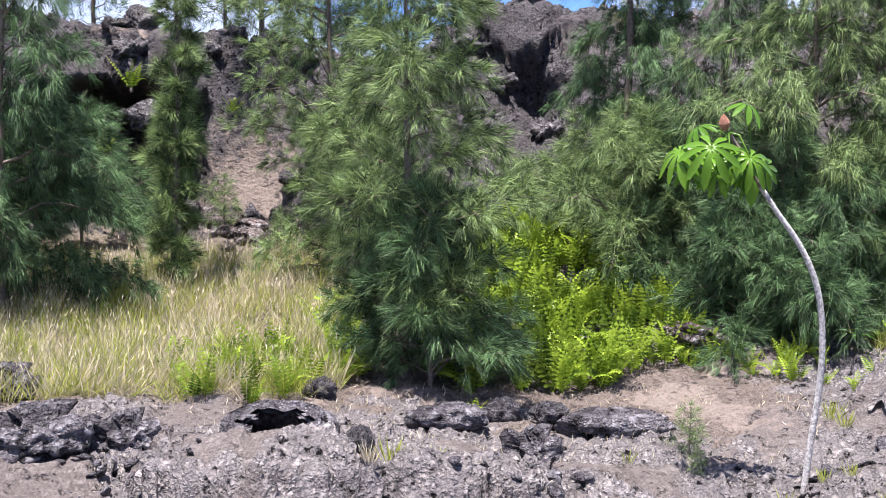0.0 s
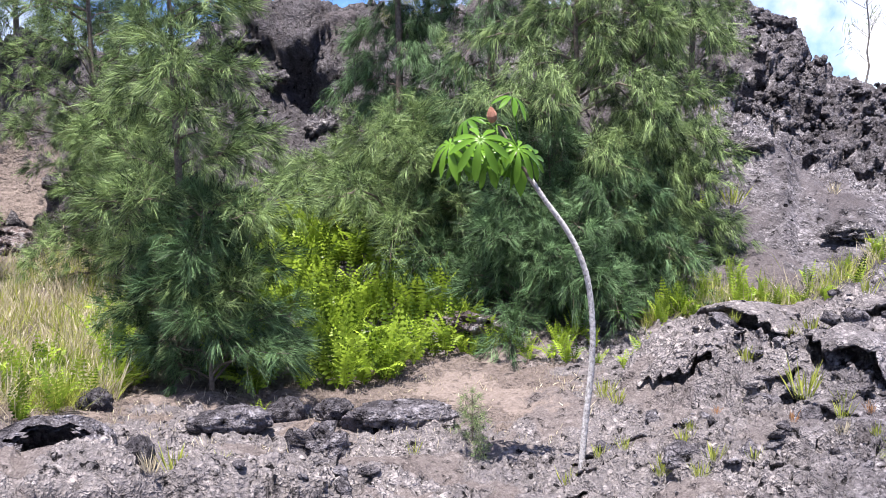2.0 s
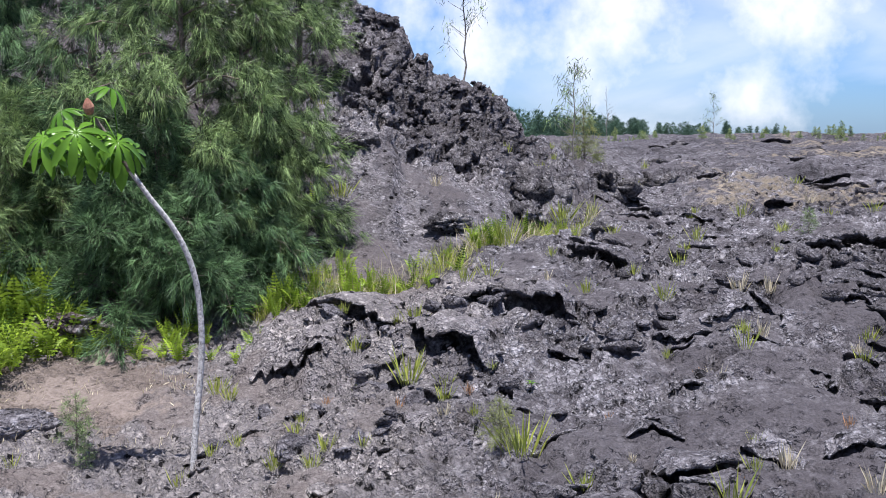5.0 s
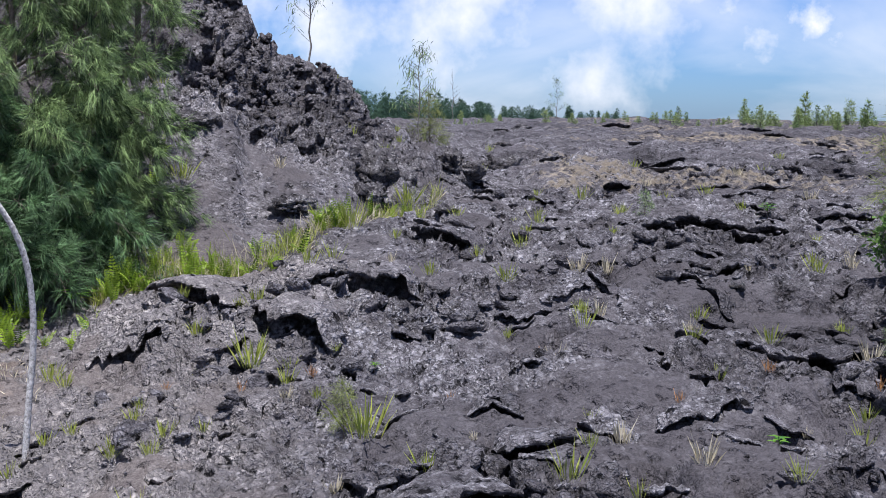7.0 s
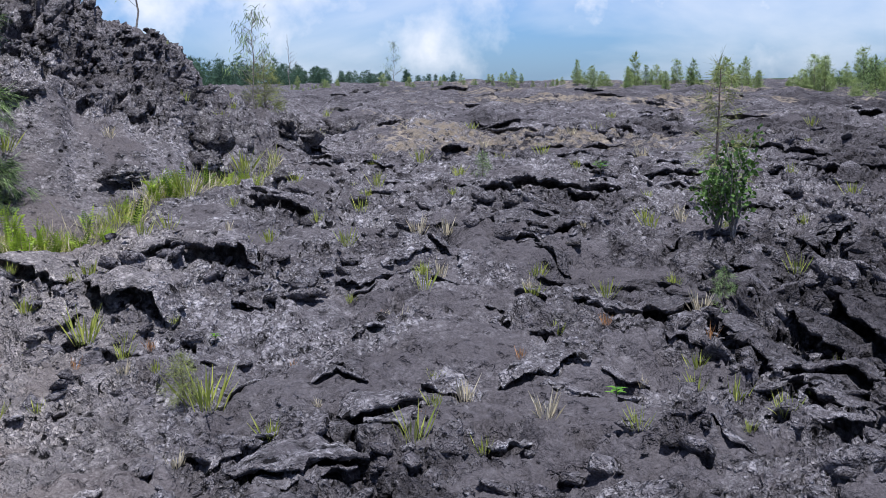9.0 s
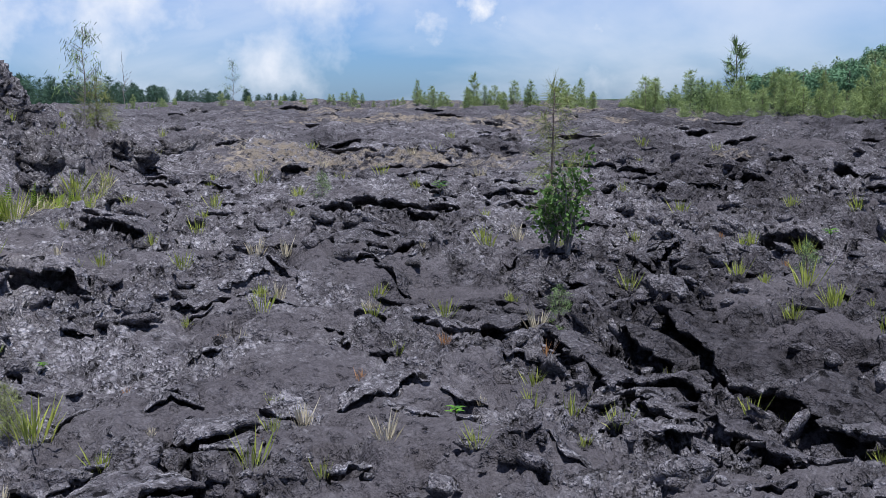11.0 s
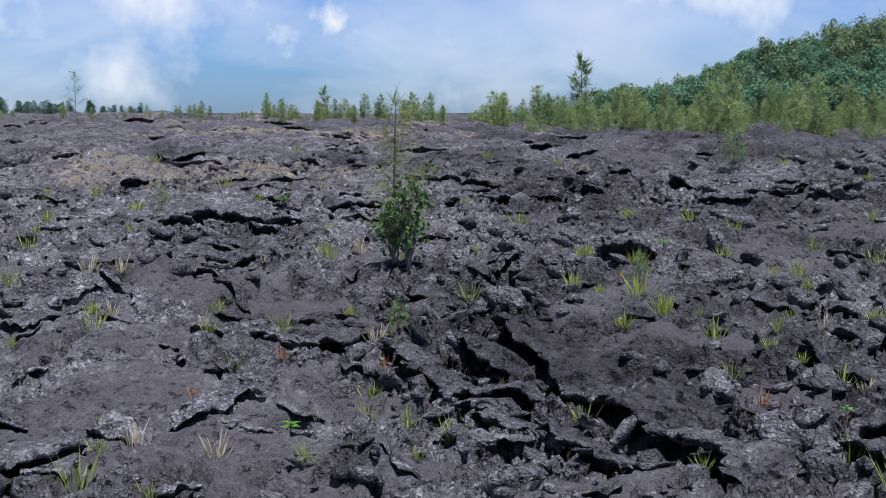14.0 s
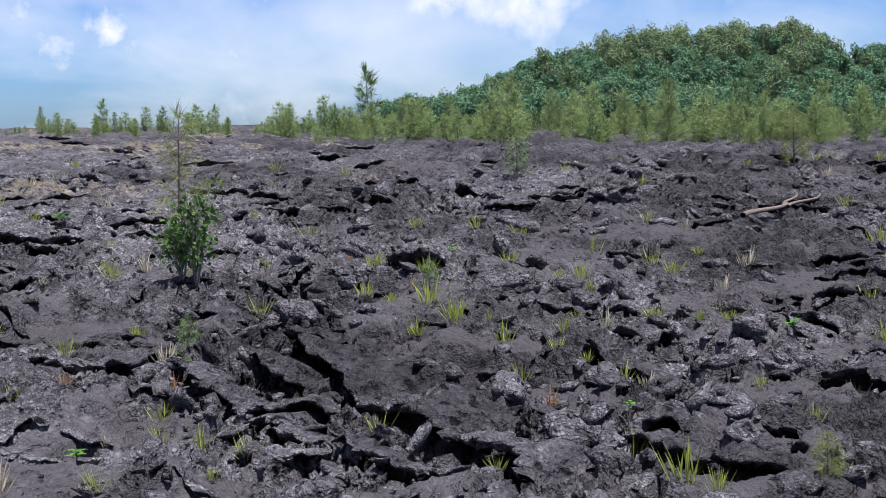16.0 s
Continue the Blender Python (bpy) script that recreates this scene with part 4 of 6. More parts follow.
# ---- ironwood trees ----
def ironwood_meshes(seed, height, spread, limbs, tufts, per_tuft, needle=0.2, width=0.0024, droop=0.8, bare=0.06, lean=(0, 0), low=0.45, twigs=True, tight=0.58):
    """Meshes of trunk, limbs and needle crown of a young ironwood tree."""
    rng = np.random.default_rng(seed)
    hs = np.linspace(-0.25, height, 14)
    wob = np.cumsum(rng.normal(0, 0.02 * height / 4, (14, 2)), axis=0)
    f = np.clip(hs / height, 0, 1)
    trunk_pts = np.stack([wob[:, 0] * f + lean[0] * f * f, wob[:, 1] * f + lean[1] * f * f, hs], 1)
    trunk = tube_arrays(trunk_pts, 0.013 * height ** 0.9 * (1 - 0.93 * f) + 0.004, 8)
    limb_parts, bases, ways = [], [], []
    for k in range(limbs):
        mine = []
        fh = bare + (0.97 - bare) * ((k + rng.random()) / limbs)
        start = np.array([np.interp(fh, f, trunk_pts[:, j]) for j in range(3)])
        az = k * 2.39996 + rng.normal(0, 0.4)
        shape = (1 - fh) ** 0.75 * (low + (1 - low) * min(1, fh * 3.2)) + 0.05
        length = spread * shape * rng.choice([0.55, 0.85, 1.0, 1.3]) * rng.uniform(0.8, 1.1)
        rise = rng.uniform(0.35, 1.0)
        u = np.linspace(0, 1, 7)
        out = np.array([math.cos(az), math.sin(az), 0])
        pts = start + out * (length * u)[:, None] + np.array([0, 0, 1]) * (length * (rise * u - 0.55 * min(droop, 1.3) * u**2.4))[:, None]
        pts[1:] += rng.normal(0, 0.02 * length, (6, 3))
        mine.append(tube_arrays(pts, (0.004 + 0.011 * length) * (1 - 0.9 * u) + 0.0012, 5 if twigs else 3))
        count = max(3, int(tufts * (0.35 + length / spread)))
        t = rng.random(count) ** 0.75 * 0.85 + 0.15
        b = np.stack([np.interp(t, u, pts[:, j]) for j in range(3)], 1)
        spread_w = rng.normal(0, 1, (count, 3)) * 0.7 + out * 0.8 + [0, 0, 0.35]
        spread_w /= np.linalg.norm(spread_w, axis=1)[:, None]
        twig = rng.uniform(0.08, 0.34, count)[:, None] * min(1.0, spread)
        ends = b + spread_w * twig
        for p, q in zip(b[::3], ends[::3]) if twigs else ():
            mine.append(tube_arrays([p, (p + q) / 2 + [0, 0, 0.01], q], [0.003, 0.0022, 0.0012], 3))
        limb_parts.append(join_arrays(mine))
        bases.append(ends)
        ways.append(spread_w)
    top = np.repeat(trunk_pts[-1:], 6, 0)
    bases.append(top)
    ways.append(rng.normal(0, 0.4, (6, 3)) + [0, 0, 1.2])
    bases, ways = np.concatenate(bases), np.concatenate(ways)
    n = len(bases) * per_tuft
    b = np.repeat(bases, per_tuft, 0) + rng.normal(0, 0.022, (n, 3)) * (needle / 0.21)
    w = np.repeat(ways, per_tuft, 0) + rng.normal(0, tight, (n, 3)) - np.array([0, 0, 1]) * droop * rng.uniform(0.2, 1.0, (n, 1))
    crown = needles(b, w, needle * rng.uniform(0.6, 1.25, n), width * rng.uniform(0.7, 1.3, n), rng)
    return trunk, limb_parts, crown


def ironwood(name, place, label, arrays, mat, group="ironwood trees", turn=0.0, size=1.0, category="tree", split=False):
    tree = thing(name, place, label, category, group, turn, size)
    trunk, limbs, crown = arrays
    put_part("trunk", mesh_from("trunk", *trunk, [bark_mat], True), tree)
    if split:
        for limb in limbs:
            put_part("limb", mesh_from("limb", *limb, [bark_mat], True), tree)
    else:
        put_part("branchwork", mesh_from("branchwork", *join_arrays(limbs), [bark_mat], True), tree)["kind"] = "stuff"
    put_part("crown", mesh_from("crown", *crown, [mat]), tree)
    return tree


# bearing, distance, height, reach of the limbs, number of limbs, tufts per limb, needles per tuft, droop, material, label
TREES = [
    (-1.9, 11.7, 4.9, 1.15, 70, 26, 15, 0.65, needle_mat, "tall young ironwood with feathery green needles on a sandy bank"),
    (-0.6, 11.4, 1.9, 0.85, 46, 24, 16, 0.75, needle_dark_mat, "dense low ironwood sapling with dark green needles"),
    (-5.6, 17.4, 5.2, 2.0, 84, 26, 14, 0.7, needle_mat, "ironwood with pale green drooping sprays on the slope"),
    (-8.8, 21.2, 4.4, 1.4, 60, 22, 13, 0.7, needle_mat, "ironwood on the slope with light sprays"),
    (-20.8, 14.2, 5.6, 1.45, 86, 28, 15, 1.0, needle_dark_mat, "large ironwood with long hanging olive sprays"),
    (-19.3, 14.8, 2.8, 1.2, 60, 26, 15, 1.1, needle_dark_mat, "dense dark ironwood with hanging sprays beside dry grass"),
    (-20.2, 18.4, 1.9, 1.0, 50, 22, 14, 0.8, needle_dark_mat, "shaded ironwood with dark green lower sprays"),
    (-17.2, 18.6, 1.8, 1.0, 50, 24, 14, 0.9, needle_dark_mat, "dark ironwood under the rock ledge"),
    (-13.0, 15.2, 5.2, 0.32, 90, 18, 13, 0.6, needle_mat, "slender ironwood sapling with short side sprays"),
    (8.8, 15.6, 6.0, 0.8, 84, 26, 15, 1.25, needle_dark_mat, "tall weeping ironwood with hanging needles on the ridge"),
    (13.2, 15.4, 6.2, 1.5, 84, 26, 15, 1.15, needle_dark_mat, "tall weeping ironwood with dense drooping needles"),
    (7.4, 15.6, 1.15, 1.25, 54, 26, 15, 0.9, needle_mat, "spreading ironwood with arching pale sprays over ferns"),
]
TREES += [
    (12.4, 14.2, 2.2, 1.3, 54, 26, 15, 0.75, needle_dark_mat, "low spreading ironwood with dark green sprays"),
    (17.3, 14.2, 5.0, 1.75, 84, 28, 15, 1.0, needle_mat, "broad ironwood with hanging grey-green needles"),
    (20.2, 14.5, 3.9, 1.45, 64, 26, 15, 1.1, needle_mat, "broad ironwood beside the lava slope with weeping sprays"),
    (9.6, 14.4, 1.9, 1.35, 54, 26, 15, 0.9, needle_mat, "low ironwood with pale arching sprays above ferns"),
    (-4.2, 15.2, 2.6, 1.2, 54, 24, 14, 0.7, needle_mat, "bushy ironwood on the sandy bank"),
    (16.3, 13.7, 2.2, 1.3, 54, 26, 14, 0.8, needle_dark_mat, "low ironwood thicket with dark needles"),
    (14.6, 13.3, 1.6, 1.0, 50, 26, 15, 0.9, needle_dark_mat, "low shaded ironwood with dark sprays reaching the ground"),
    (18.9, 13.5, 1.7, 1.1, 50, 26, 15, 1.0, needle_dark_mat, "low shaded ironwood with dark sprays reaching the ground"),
    (21.0, 14.0, 1.8, 0.9, 50, 26, 15, 1.0, needle_mat, "low weeping ironwood at the foot of the lava slope"),
    (22.8, 16.6, 4.2, 0.8, 44, 18, 12, 0.7, needle_mat, "thin ironwood on the rocky slope"),
]
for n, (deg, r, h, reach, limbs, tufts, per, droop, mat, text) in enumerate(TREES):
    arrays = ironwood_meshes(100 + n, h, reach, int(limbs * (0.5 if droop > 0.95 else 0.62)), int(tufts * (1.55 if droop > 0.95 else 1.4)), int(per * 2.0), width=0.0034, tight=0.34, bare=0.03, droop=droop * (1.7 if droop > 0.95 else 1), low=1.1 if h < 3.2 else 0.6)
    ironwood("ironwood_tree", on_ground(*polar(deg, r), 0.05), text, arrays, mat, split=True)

# trees on and behind the ridge
back_kinds = [ironwood_meshes(140 + k, 4.6, 1.25, 44, 16, 11, needle=0.3, width=0.007, droop=0.7, twigs=False) for k in range(2)]
first = None
for k, (deg, r, s) in enumerate([(-22, 24, 1.1), (-16.5, 25, 0.9), (-6.5, 25, 0.95), (-3.2, 24.5, 1.15), (1.0, 25.5, 1.0), (11, 23, 1.0), (18, 23.5, 0.85), (-10.5, 25, 0.8)]):
    place = on_ground(*polar(deg, r), 0.1)
    if k < 2:
        back = ironwood("ironwood_tree", place, "ironwood behind the ridge against the sky", back_kinds[k], needle_dark_mat if k else needle_mat,
                        "ironwoods behind the ridge", k * 1.3, s)
        first = first or []
        first.append(back)
    else:
        copy_thing(first[k % 2], Matrix.Translation(place) @ Matrix.Rotation(k * 1.7, 4, "Z")).scale = (s, s, s)

# feathery saplings on the open lava: place and height
SAPLINGS = [(4.09, 6.39, 0.36), (2.08, 9.70, 0.46), (1.97, 8.88, 0.24), (6.73, 0.12, 0.28), (11.49, 10.77, 0.36), (19.8, 5.77, 0.75),
            (21.9, 1.3, 0.95), (8.13, 4.99, 0.3), (8.33, 5.09, 0.33), (13.7, 18.6, 1.1), (-3.3, 17.6, 0.9), (-2.3, 16.6, 0.7), (3.3, 20.4, 1.2), (10.69, 3.91, 0.3)]
sap_arrays = [ironwood_meshes(170 + k, 1.0, 0.34, 26, 9, 9, needle=0.16, width=0.0028, droop=0.5, bare=0.1, twigs=False) for k in range(3)]
saps = []
for k, (x, y, h) in enumerate(SAPLINGS):
    m = Matrix.Translation(on_ground(x, y, 0.02)) @ Matrix.Rotation(k * 2.1, 4, "Z")
    if k < 3:
        saps.append(ironwood("ironwood_seedling", m.translation, "small feathery green ironwood seedling growing from a lava crack",
                             sap_arrays[k], needle_yellow_mat if k == 0 else needle_mat, "ironwood seedlings", k * 2.1, h, "seedling"))
    else:
        copy_thing(saps[k % 3], m).scale = (h, h, h)

# the sapling behind the leafy shrub
ironwood("ironwood_sapling", on_ground(*polar(58.0, 13.9), 0.03), "feathery light green ironwood sapling behind a leafy shrub",
         ironwood_meshes(180, 1.6, 0.34, 24, 6, 8, needle=0.2, width=0.0034, droop=0.6), needle_yellow_mat, "ironwood seedlings", category="sapling")


# ---- ferns ----
def frond_mesh(seed, pairs=13, arch=0.55):
    """One sword-fern frond, 1 m long, growing along +x and arching over."""
    rng = np.random.default_rng(seed)
    u = np.linspace(0, 1, pairs)
    mid = np.stack([0.58 * u ** 1.1, 0.02 * np.sin(3 * u), 0.85 * u - arch * u**2.2], 1)
    parts = [tube_arrays(mid[::3], np.linspace(0.007, 0.002, len(mid[::3])), 3)]
    prof = 0.17 * np.sin(np.pi * np.clip(0.13 + 0.87 * u, 0, 1)) ** 0.7 * (1 - 0.35 * u) + 0.012
    way = np.gradient(mid, axis=0)
    way /= np.linalg.norm(way, axis=1)[:, None]
    for s in (-1, 1):
        out = np.array([0, s, 0]) + way * 0.30 + [0, 0, -0.12] + rng.normal(0, 0.06, (pairs, 3))
        out /= np.linalg.norm(out, axis=1)[:, None]
        L = prof * rng.uniform(0.85, 1.1, pairs)
        w = way * 0.027
        b = mid[2:]
        o, L2, w2 = out[2:], L[2:, None], w[2:]
        v = np.stack([b - w2 * 0.4, b + o * L2 * 0.55 - w2 - [0, 0, 0.004], b + o * L2 - [0, 0, 0.012], b + o * L2 * 0.5 + w2], 1).reshape(-1, 3)
        parts.append((v, np.arange(len(v)).reshape(-1, 4)))
    v, f = join_arrays(parts)
    return mesh_from("frond", v, f, [fern_mat])


FRONDS = [frond_mesh(200 + k, 13, arch) for k, arch in enumerate((0.2, 0.4, 0.62, 0.08))]
v, f = tube_arrays([(0, 0, -0.05), (0, 0, 0.0), (0, 0, 0.03)], [0.02, 0.03, 0.012], 6)
FERN_BASE = mesh_from("rootstock", v, f, [bark_mat], True)
rng_f = np.random.default_rng(7)


def fern(x, y, size, count, upright, label, group):
    plant = thing("sword_fern", on_ground(x, y, 0.01), label, "fern", group)
    put_part("rootstock", FERN_BASE, plant)
    for k in range(count):
        turn = k * 2.4 + rng_f.uniform(-0.5, 0.5)
        tilt = rng_f.uniform(0.0, 0.5) - upright
        s = size * rng_f.uniform(0.7, 1.15)
        m = Matrix.Rotation(turn, 4, "Z") @ Matrix.Rotation(tilt, 4, "Y") @ Matrix.Rotation(rng_f.uniform(-0.3, 0.3), 4, "X") @ Matrix.Diagonal((s, s, s, 1))
        put_part("frond", FRONDS[int(rng_f.integers(0, 4))], plant, at=m)


FOOT_A, FOOT_R = (20, 28, 31.4, 33, 36, 38), (12.9, 13.2, 14.4, 15.1, 16.8, 18)
BANK = "bright yellow-green sword fern on the shaded bank"
count = 0
while count < 200:
    deg, r = rng_f.uniform(-1.0, 13.5), rng_f.uniform(11.2, 16.0)
    edge_r = 11.2 + 0.06 * (deg - 4) ** 2 * 0.3
    if r < edge_r or r > 12.7 + 3.3 * math.exp(-((deg - 4.5) / 4.4) ** 2):
        continue
    fern(*polar(deg, r), rng_f.uniform(0.42, 0.8), int(rng_f.integers(5, 9)), 0.6, BANK, "ferns on the bank")
    count += 1
for k in range(34):
    fern(*polar(rng_f.uniform(0.2, 4.8), rng_f.uniform(13.2, 15.6)), rng_f.uniform(0.6, 0.85), 8, 0.7, "tall yellow-green sword fern high on the shaded bank", "ferns on the bank")
for k in range(36):
    fern(*polar(rng_f.uniform(-13.5, -6.2), rng_f.uniform(10.5, 12.2)), rng_f.uniform(0.36, 0.55), 6, 0.6,
         "upright yellow-green fern among dry grass", "ferns in the grass")
for k in range(11):
    fern(*polar(rng_f.uniform(-6.3, -3.3), rng_f.uniform(12.2, 14.6)), rng_f.uniform(0.4, 0.6), 6, 0.25,
         "yellow-green fern on the sandy bank", "ferns in the grass")
for k in range(16):
    fern(*polar(rng_f.uniform(-6.4, -3.2), rng_f.uniform(11.4, 12.6)), rng_f.uniform(0.42, 0.6), 6, 0.7,
         "upright yellow-green fern beside the sandy bank", "ferns in the grass")
for k in range(22):
    fern(*polar(rng_f.uniform(11.6, 18.5), rng_f.uniform(11.9, 12.7)), rng_f.uniform(0.25, 0.42), 6, 0.55,
         "small bright fern beside the sandy path", "ferns by the path")
for k in range(64):
    deg = rng_f.uniform(20.5, 36) if k % 3 else rng_f.uniform(20.5, 26)
    fern(*polar(deg, np.interp(deg, FOOT_A, FOOT_R) + rng_f.normal(0, 0.16)), rng_f.uniform(0.24, 0.42), 5, 0.8,
         "narrow upright yellow-green fern at the foot of the lava slope", "ferns at the slope's foot")
for x, y, s in [(0.3, 10.75, 0.28), (0.15, 10.6, 0.22), (0.55, 10.7, 0.25), (3.75, 10.5, 0.3), (3.95, 10.55, 0.36), (4.1, 10.6, 0.3), (-3.3, 10.4, 0.25),
                (-5.2, 19.6, 0.6), (-5.5, 18.9, 0.6), (-3.6, 20.0, 0.4), (-3.2, 18.0, 0.3), (5.1, 13.2, 0.4), (6.2, 14.1, 0.4), (5.8, 13.4, 0.35)]:
    fern(x, y, s, 7, 0.45, "green fern clump rooted between lava rocks", "ferns between rocks")


# ---- grass ----
def meadow(name, mat, label, count, seed, height, area, seed_heads=False):
    rng = np.random.default_rng(seed)
    deg, r = area(rng, count)
    x, y = r * np.sin(np.radians(deg)), r * np.cos(np.radians(deg))
    clump = fbm(x * 1.7, y * 1.7, 2, seed)
    keep = clump > -0.25
    x, y, clump = x[keep], y[keep], clump[keep]
    n = len(x)
    base = np.stack([x, y, ground_zs(x, y) - 0.01], 1)
    way = rng.normal(0, 0.4, (n, 3)) + [0.08, 0, 1.0]
    L = height * rng.uniform(0.35, 1.2, n) * np.clip(1 + 0.6 * clump, 0.3, 2)
    parts = [blades(base, way, L, rng.uniform(0.0022, 0.005, n), rng.uniform(0.0, 0.5, n), rng)]
    if seed_heads:
        some = rng.random(n) < 0.22
        wayn = way[some] / np.linalg.norm(way[some], axis=1)[:, None]
        tip = base[some] + wayn * L[some][:, None] * 0.93
        parts.append(blades(tip, wayn + [0, 0, 0.2], 0.08, 0.006, 0.3, rng))
    v, f = join_arrays(parts)
    tagged(new(name, mesh_from(name, v, f, [mat])), label, "grass", kind="stuff")


def left_meadow(rng, n):
    deg = rng.uniform(-23, -5, n)
    return deg, rng.uniform(10.6, 16.6, n) + 0.15 * np.maximum(deg + 8, 0)


meadow("dry_grass", grass_mat, "tall pale dry grass with seed heads on brown soil", 24000, 301, 0.40, left_meadow, True)
meadow("green_grass", green_grass_mat, "yellow-green grass growing through the dry grass", 23000, 303, 0.40, left_meadow)
def slope_foot(rng, n):
    """A narrow strip along the foot of the slope."""
    deg = rng.uniform(20.5, 37, n)
    return deg, np.interp(deg, FOOT_A, FOOT_R) + rng.normal(0, 0.14, n)


meadow("slope_grass", green_grass_mat, "yellow-green grass along the foot of the lava slope", 2600, 305, 0.28, slope_foot)
meadow("slope_straw", grass_mat, "pale dry grass along the foot of the lava slope", 1500, 306, 0.26, slope_foot)
meadow("path_grass", grass_mat, "thin dry grass on the sandy ground", 1300, 307, 0.09,
       lambda rng, n: (rng.uniform(-14, 18, n), rng.uniform(9.4, 11.6, n)))


def tuft_mesh(seed, count, mat_):
    rng = np.random.default_rng(seed)
    b = np.concatenate([rng.normal(0, 0.11, (count, 2)), np.zeros((count, 1)) - 0.03], 1)
    w = np.concatenate([b[:, :2] * 1.6 + rng.normal(0, 0.16, (count, 2)), np.ones((count, 1))], 1)
    v, f = blades(b, w, rng.uniform(0.5, 1.1, count), rng.uniform(0.012, 0.026, count), rng.uniform(0, 0.6, count), rng)
    return mesh_from("grass_tuft", v, f, [mat_])


TUFTS = [tuft_mesh(320 + k, 22 + 6 * k, green_grass_mat) for k in range(4)] + [tuft_mesh(330, 36, grass_mat)]
PLAIN_TUFTS = [(3.56, 7.38, 0.1), (3.11, 7.96, 0.13), (4.36, 8.21, 0.27), (4.68, 8.14, 0.14), (6.42, 6.9, 0.21), (6.9, 7.09, 0.19), (4.25, 5.68, 0.16),
               (4.77, 5.57, 0.09), (6.24, 13.6, 0.29), (7.81, 13.94, 0.19), (9.04, 10.41, 0.2), (3.34, 7.56, 0.14), (6.63, 9.33, 0.14), (4.2, 6.3, 0.3),
               (5.27, 4.37, 0.18), (4.74, 4.93, 0.22), (5.14, 5.17, 0.11), (7.86, 12.23, 0.35), (9.9, 13.97, 0.33), (8.11, 5.17, 0.2), (4.86, 4.49, 0.11)]
RIGHT_TUFTS = [(10.37, 3.79, 0.26), (9.93, 3.38, 0.2), (8.65, 1.65, 0.21), (8.52, 1.42, 0.12), (9.23, 2.72, 0.2), (9.75, 2.78, 0.14), (10.02, 2.41, 0.15),
               (8.99, 2.21, 0.11), (10.96, 1.51, 0.18), (6.41, 0.82, 0.24), (6.43, 0.98, 0.18), (6.35, 0.65, 0.12), (8.92, 1.95, 0.09), (13.14, 1.21, 0.19),
               (13.6, 2.99, 0.2), (13.1, 6.38, 0.21), (10.06, 1.26, 0.1), (10.25, 1.69, 0.15), (8.93, 0.02, 0.17), (14.16, -0.15, 0.27), (11.87, 2.94, 0.11)]
LEFT_TUFTS = [(-0.37, 8.32, 0.19), (-0.04, 8.54, 0.13), (-0.49, 7.76, 0.16), (1.48, 9.15, 0.12), (-3.49, 10.5, 0.22), (3.07, 7.85, 0.1), (3.92, 5.51, 0.08),
              (7.98, 4.64, 0.13), (2.5, 8.3, 0.14), (2.8, 8.45, 0.12), (2.95, 8.3, 0.1)]


def grass_tuft(x, y, h, k, label):
    ob = new("grass_tuft", TUFTS[k % 5])
    ob.matrix_world = Matrix.Translation(on_ground(x, y)) @ Matrix.Rotation(k * 1.9, 4, "Z") @ Matrix.Diagonal((h, h, h, 1))
    tagged(ob, label, "grass", "grass tufts")


for k, (x, y, h) in enumerate(PLAIN_TUFTS + RIGHT_TUFTS + LEFT_TUFTS):
    grass_tuft(x, y, 1.3 * h, k, "yellow-green grass tuft growing from a lava crack")
rng_t = np.random.default_rng(340)
for k in range(190):
    deg, r = rng_t.uniform(18, 93), 6.2 * (28 / 6.2) ** (rng_t.random() ** 0.8)
    grass_tuft(*polar(deg, r), rng_t.uniform(0.07, 0.19) * (1 + 0.03 * r), k, "small grass tuft in a lava crack")


RUSTY = [tuft_mesh(350 + k, 26, rust_grass_mat) for k in range(2)]
for k, (deg, r) in enumerate([(24, 9.1), (27.5, 8.8), (31, 9.2), (38, 8.4), (42, 9.6), (49, 8.2), (53, 9.4), (58, 8.8), (63, 10.5), (69, 12.2), (72, 8.4), (76, 8.2), (66, 13.2), (80, 7.4), (44, 7.2)]):
    ob = new("dry_weed", RUSTY[k % 2])
    ob.matrix_world = Matrix.Translation(on_ground(*polar(deg, r))) @ Matrix.Rotation(k * 1.9, 4, "Z") @ Matrix.Scale(0.10 + 0.02 * (k % 4), 4)
    tagged(ob, "small rust-brown dry weed in a lava crack", "weed", "dry weeds")


# ---- leafy plants ----
def leaf_blade_mesh(name, mat, fold=0.25):
    """A pointed leaf, 1 long along +x, folded along its midrib."""
    u = np.array([0, 0.18, 0.45, 0.75, 1.0])
    w = np.array([0.02, 0.16, 0.23, 0.14, 0.0])
    sag = -0.22 * u**2
    rows = [(x, s * wd, z + fold * wd) if s else (x, 0, z) for x, wd, z in zip(u, w, sag) for s in (-1, 0, 1)]
    i = np.arange(15).reshape(5, 3)
    q = np.concatenate([np.stack([i[:-1, j], i[1:, j], i[1:, j + 1], i[:-1, j + 1]], -1) for j in (0, 1)])
    return mesh_from(name, np.array(rows), q, [mat], True)


